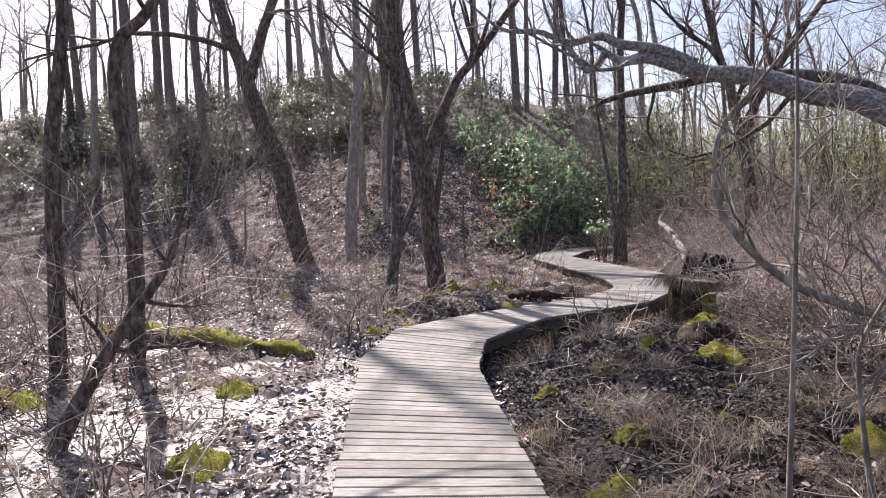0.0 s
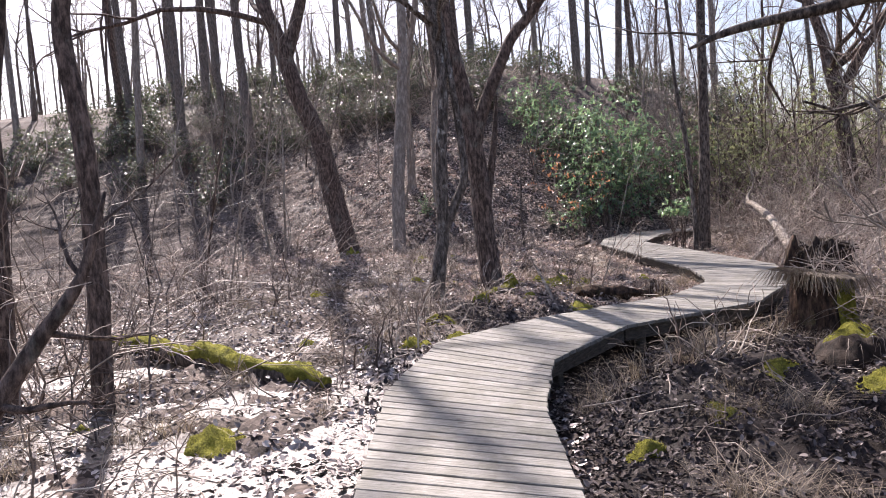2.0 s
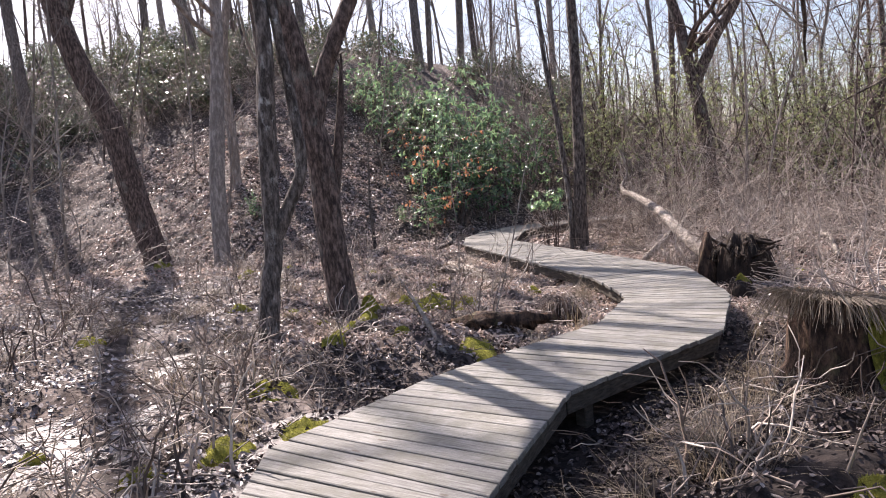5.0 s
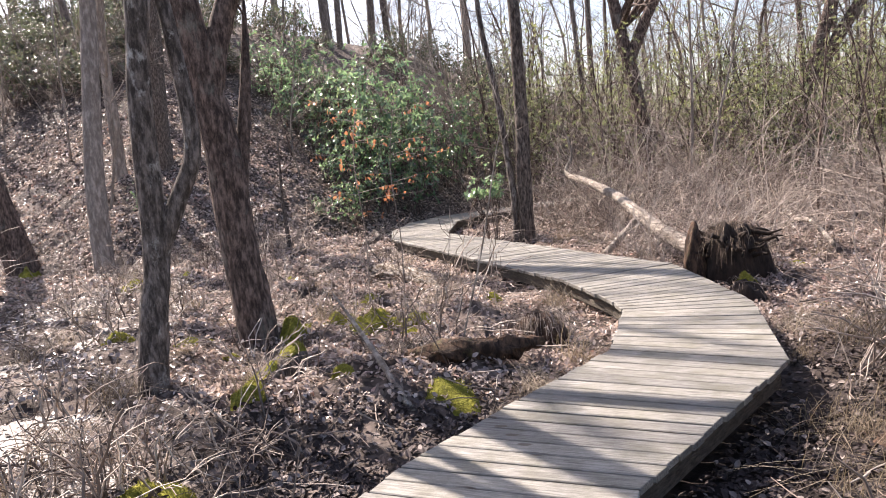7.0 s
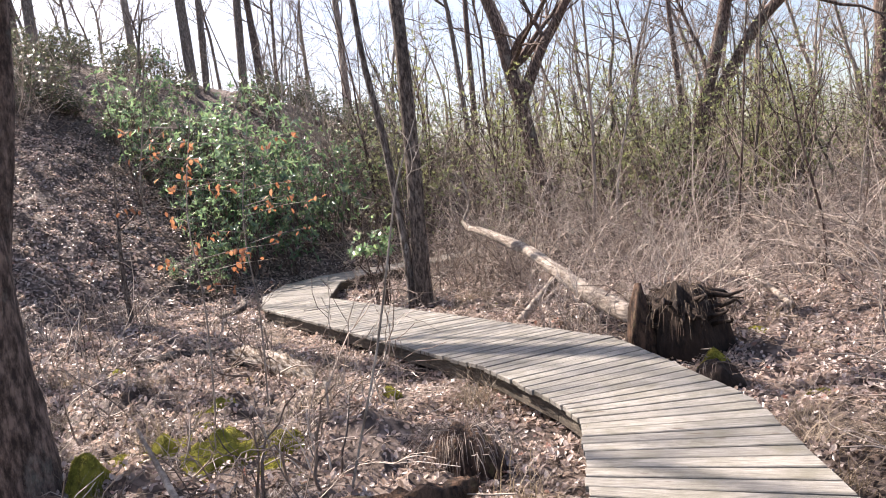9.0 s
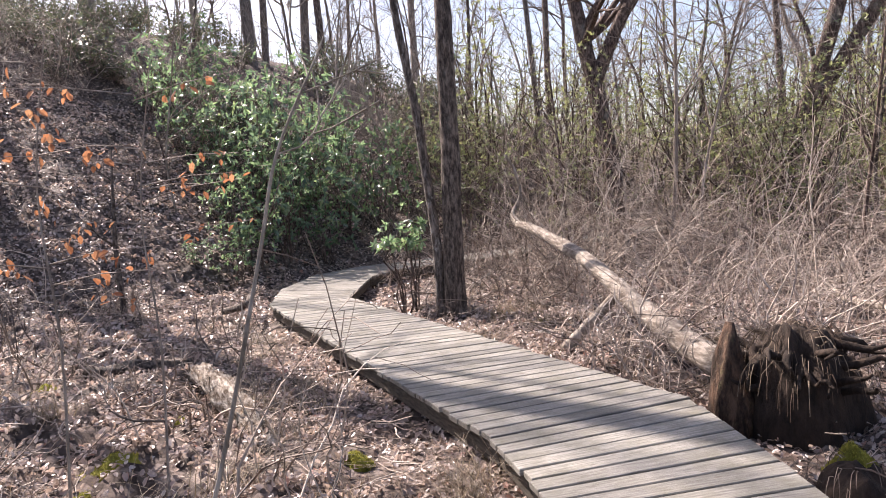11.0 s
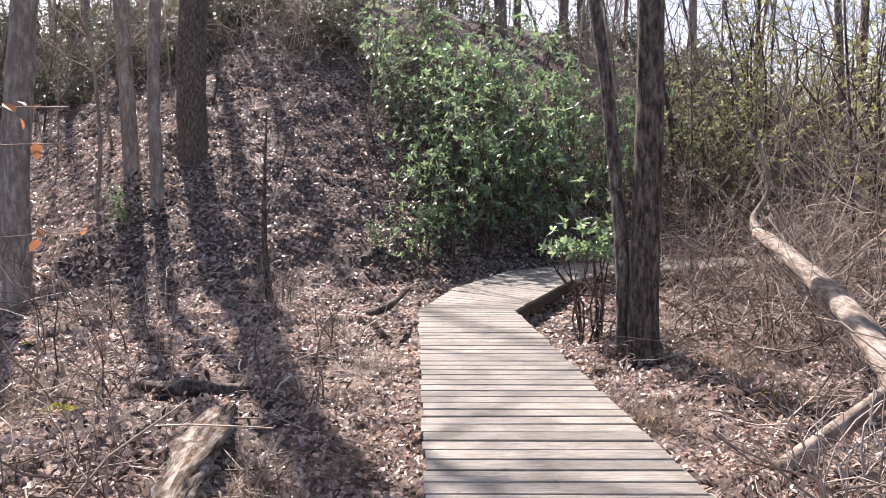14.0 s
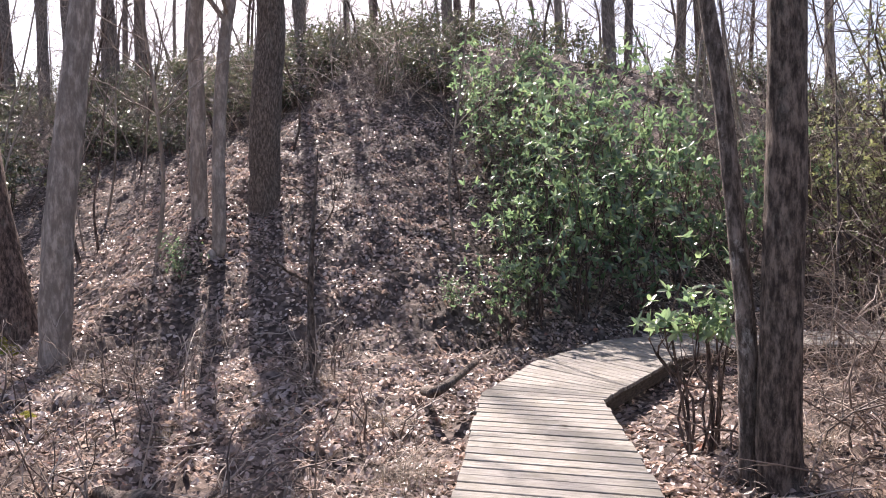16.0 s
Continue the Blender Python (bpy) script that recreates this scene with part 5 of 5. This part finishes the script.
def rust_sapling(x, y):
    stem, twigs, leaves = Mesh(), Mesh(), Mesh()
    stem.tube(smooth_path([(0, 0, -0.05), (0.05, 0.02, 0.9), (0.02, 0.05, 1.7), (0.15, 0.0, 2.5)], 4), np.linspace(0.009, 0.003, 13), 5, cap=False)
    for _ in range(12):
        z = rng.uniform(1.1, 2.35)
        a = rng.uniform(0, 6.28)
        d = np.array([math.cos(a), math.sin(a), 0.15])
        n = rng.uniform(0.35, 0.75)
        p = np.array([[0.04, 0.03, z], np.array([0.04, 0.03, z]) + d * n * 0.5, np.array([0.04, 0.03, z]) + d * n + (0, 0, -0.04)])
        twigs.tube(p, [0.005, 0.003, 0.002], 3, cap=False)
        k = 7
        t = rng.uniform(0.35, 1.05, k)
        pos = p[0] + (p[2] - p[0]) * t[:, None] + rng.normal(0, 0.025, (k, 3))
        place_many(leaves, LEAF_V, LEAF_F, pos, turns(rng.uniform(0, 6.28, k), rng.normal(-1.0, 0.4, k), rng.normal(0, 0.6, k)), rng.uniform(0.035, 0.07, k))
    ob = new("beech_sapling")
    ob.location = (x, y, ground_z(x, y))
    part("trunk", stem, BARK_GREY, ob)
    tagged(part("crown", twigs, BARK_GREY, ob), kind="stuff")
    tagged(part("foliage", leaves, RUST, ob, smooth=False), kind="stuff")
    tagged(ob, "young beech holding on to its rust-orange dead leaves", "sapling")


boardwalk()
named_trees()
forest()
saplings()
far_wood()
laurels()
brush()
grass()
sticks()
low_things()
rust_sapling(1.4, 15.1)
rust_sapling(0.95, 14.8)
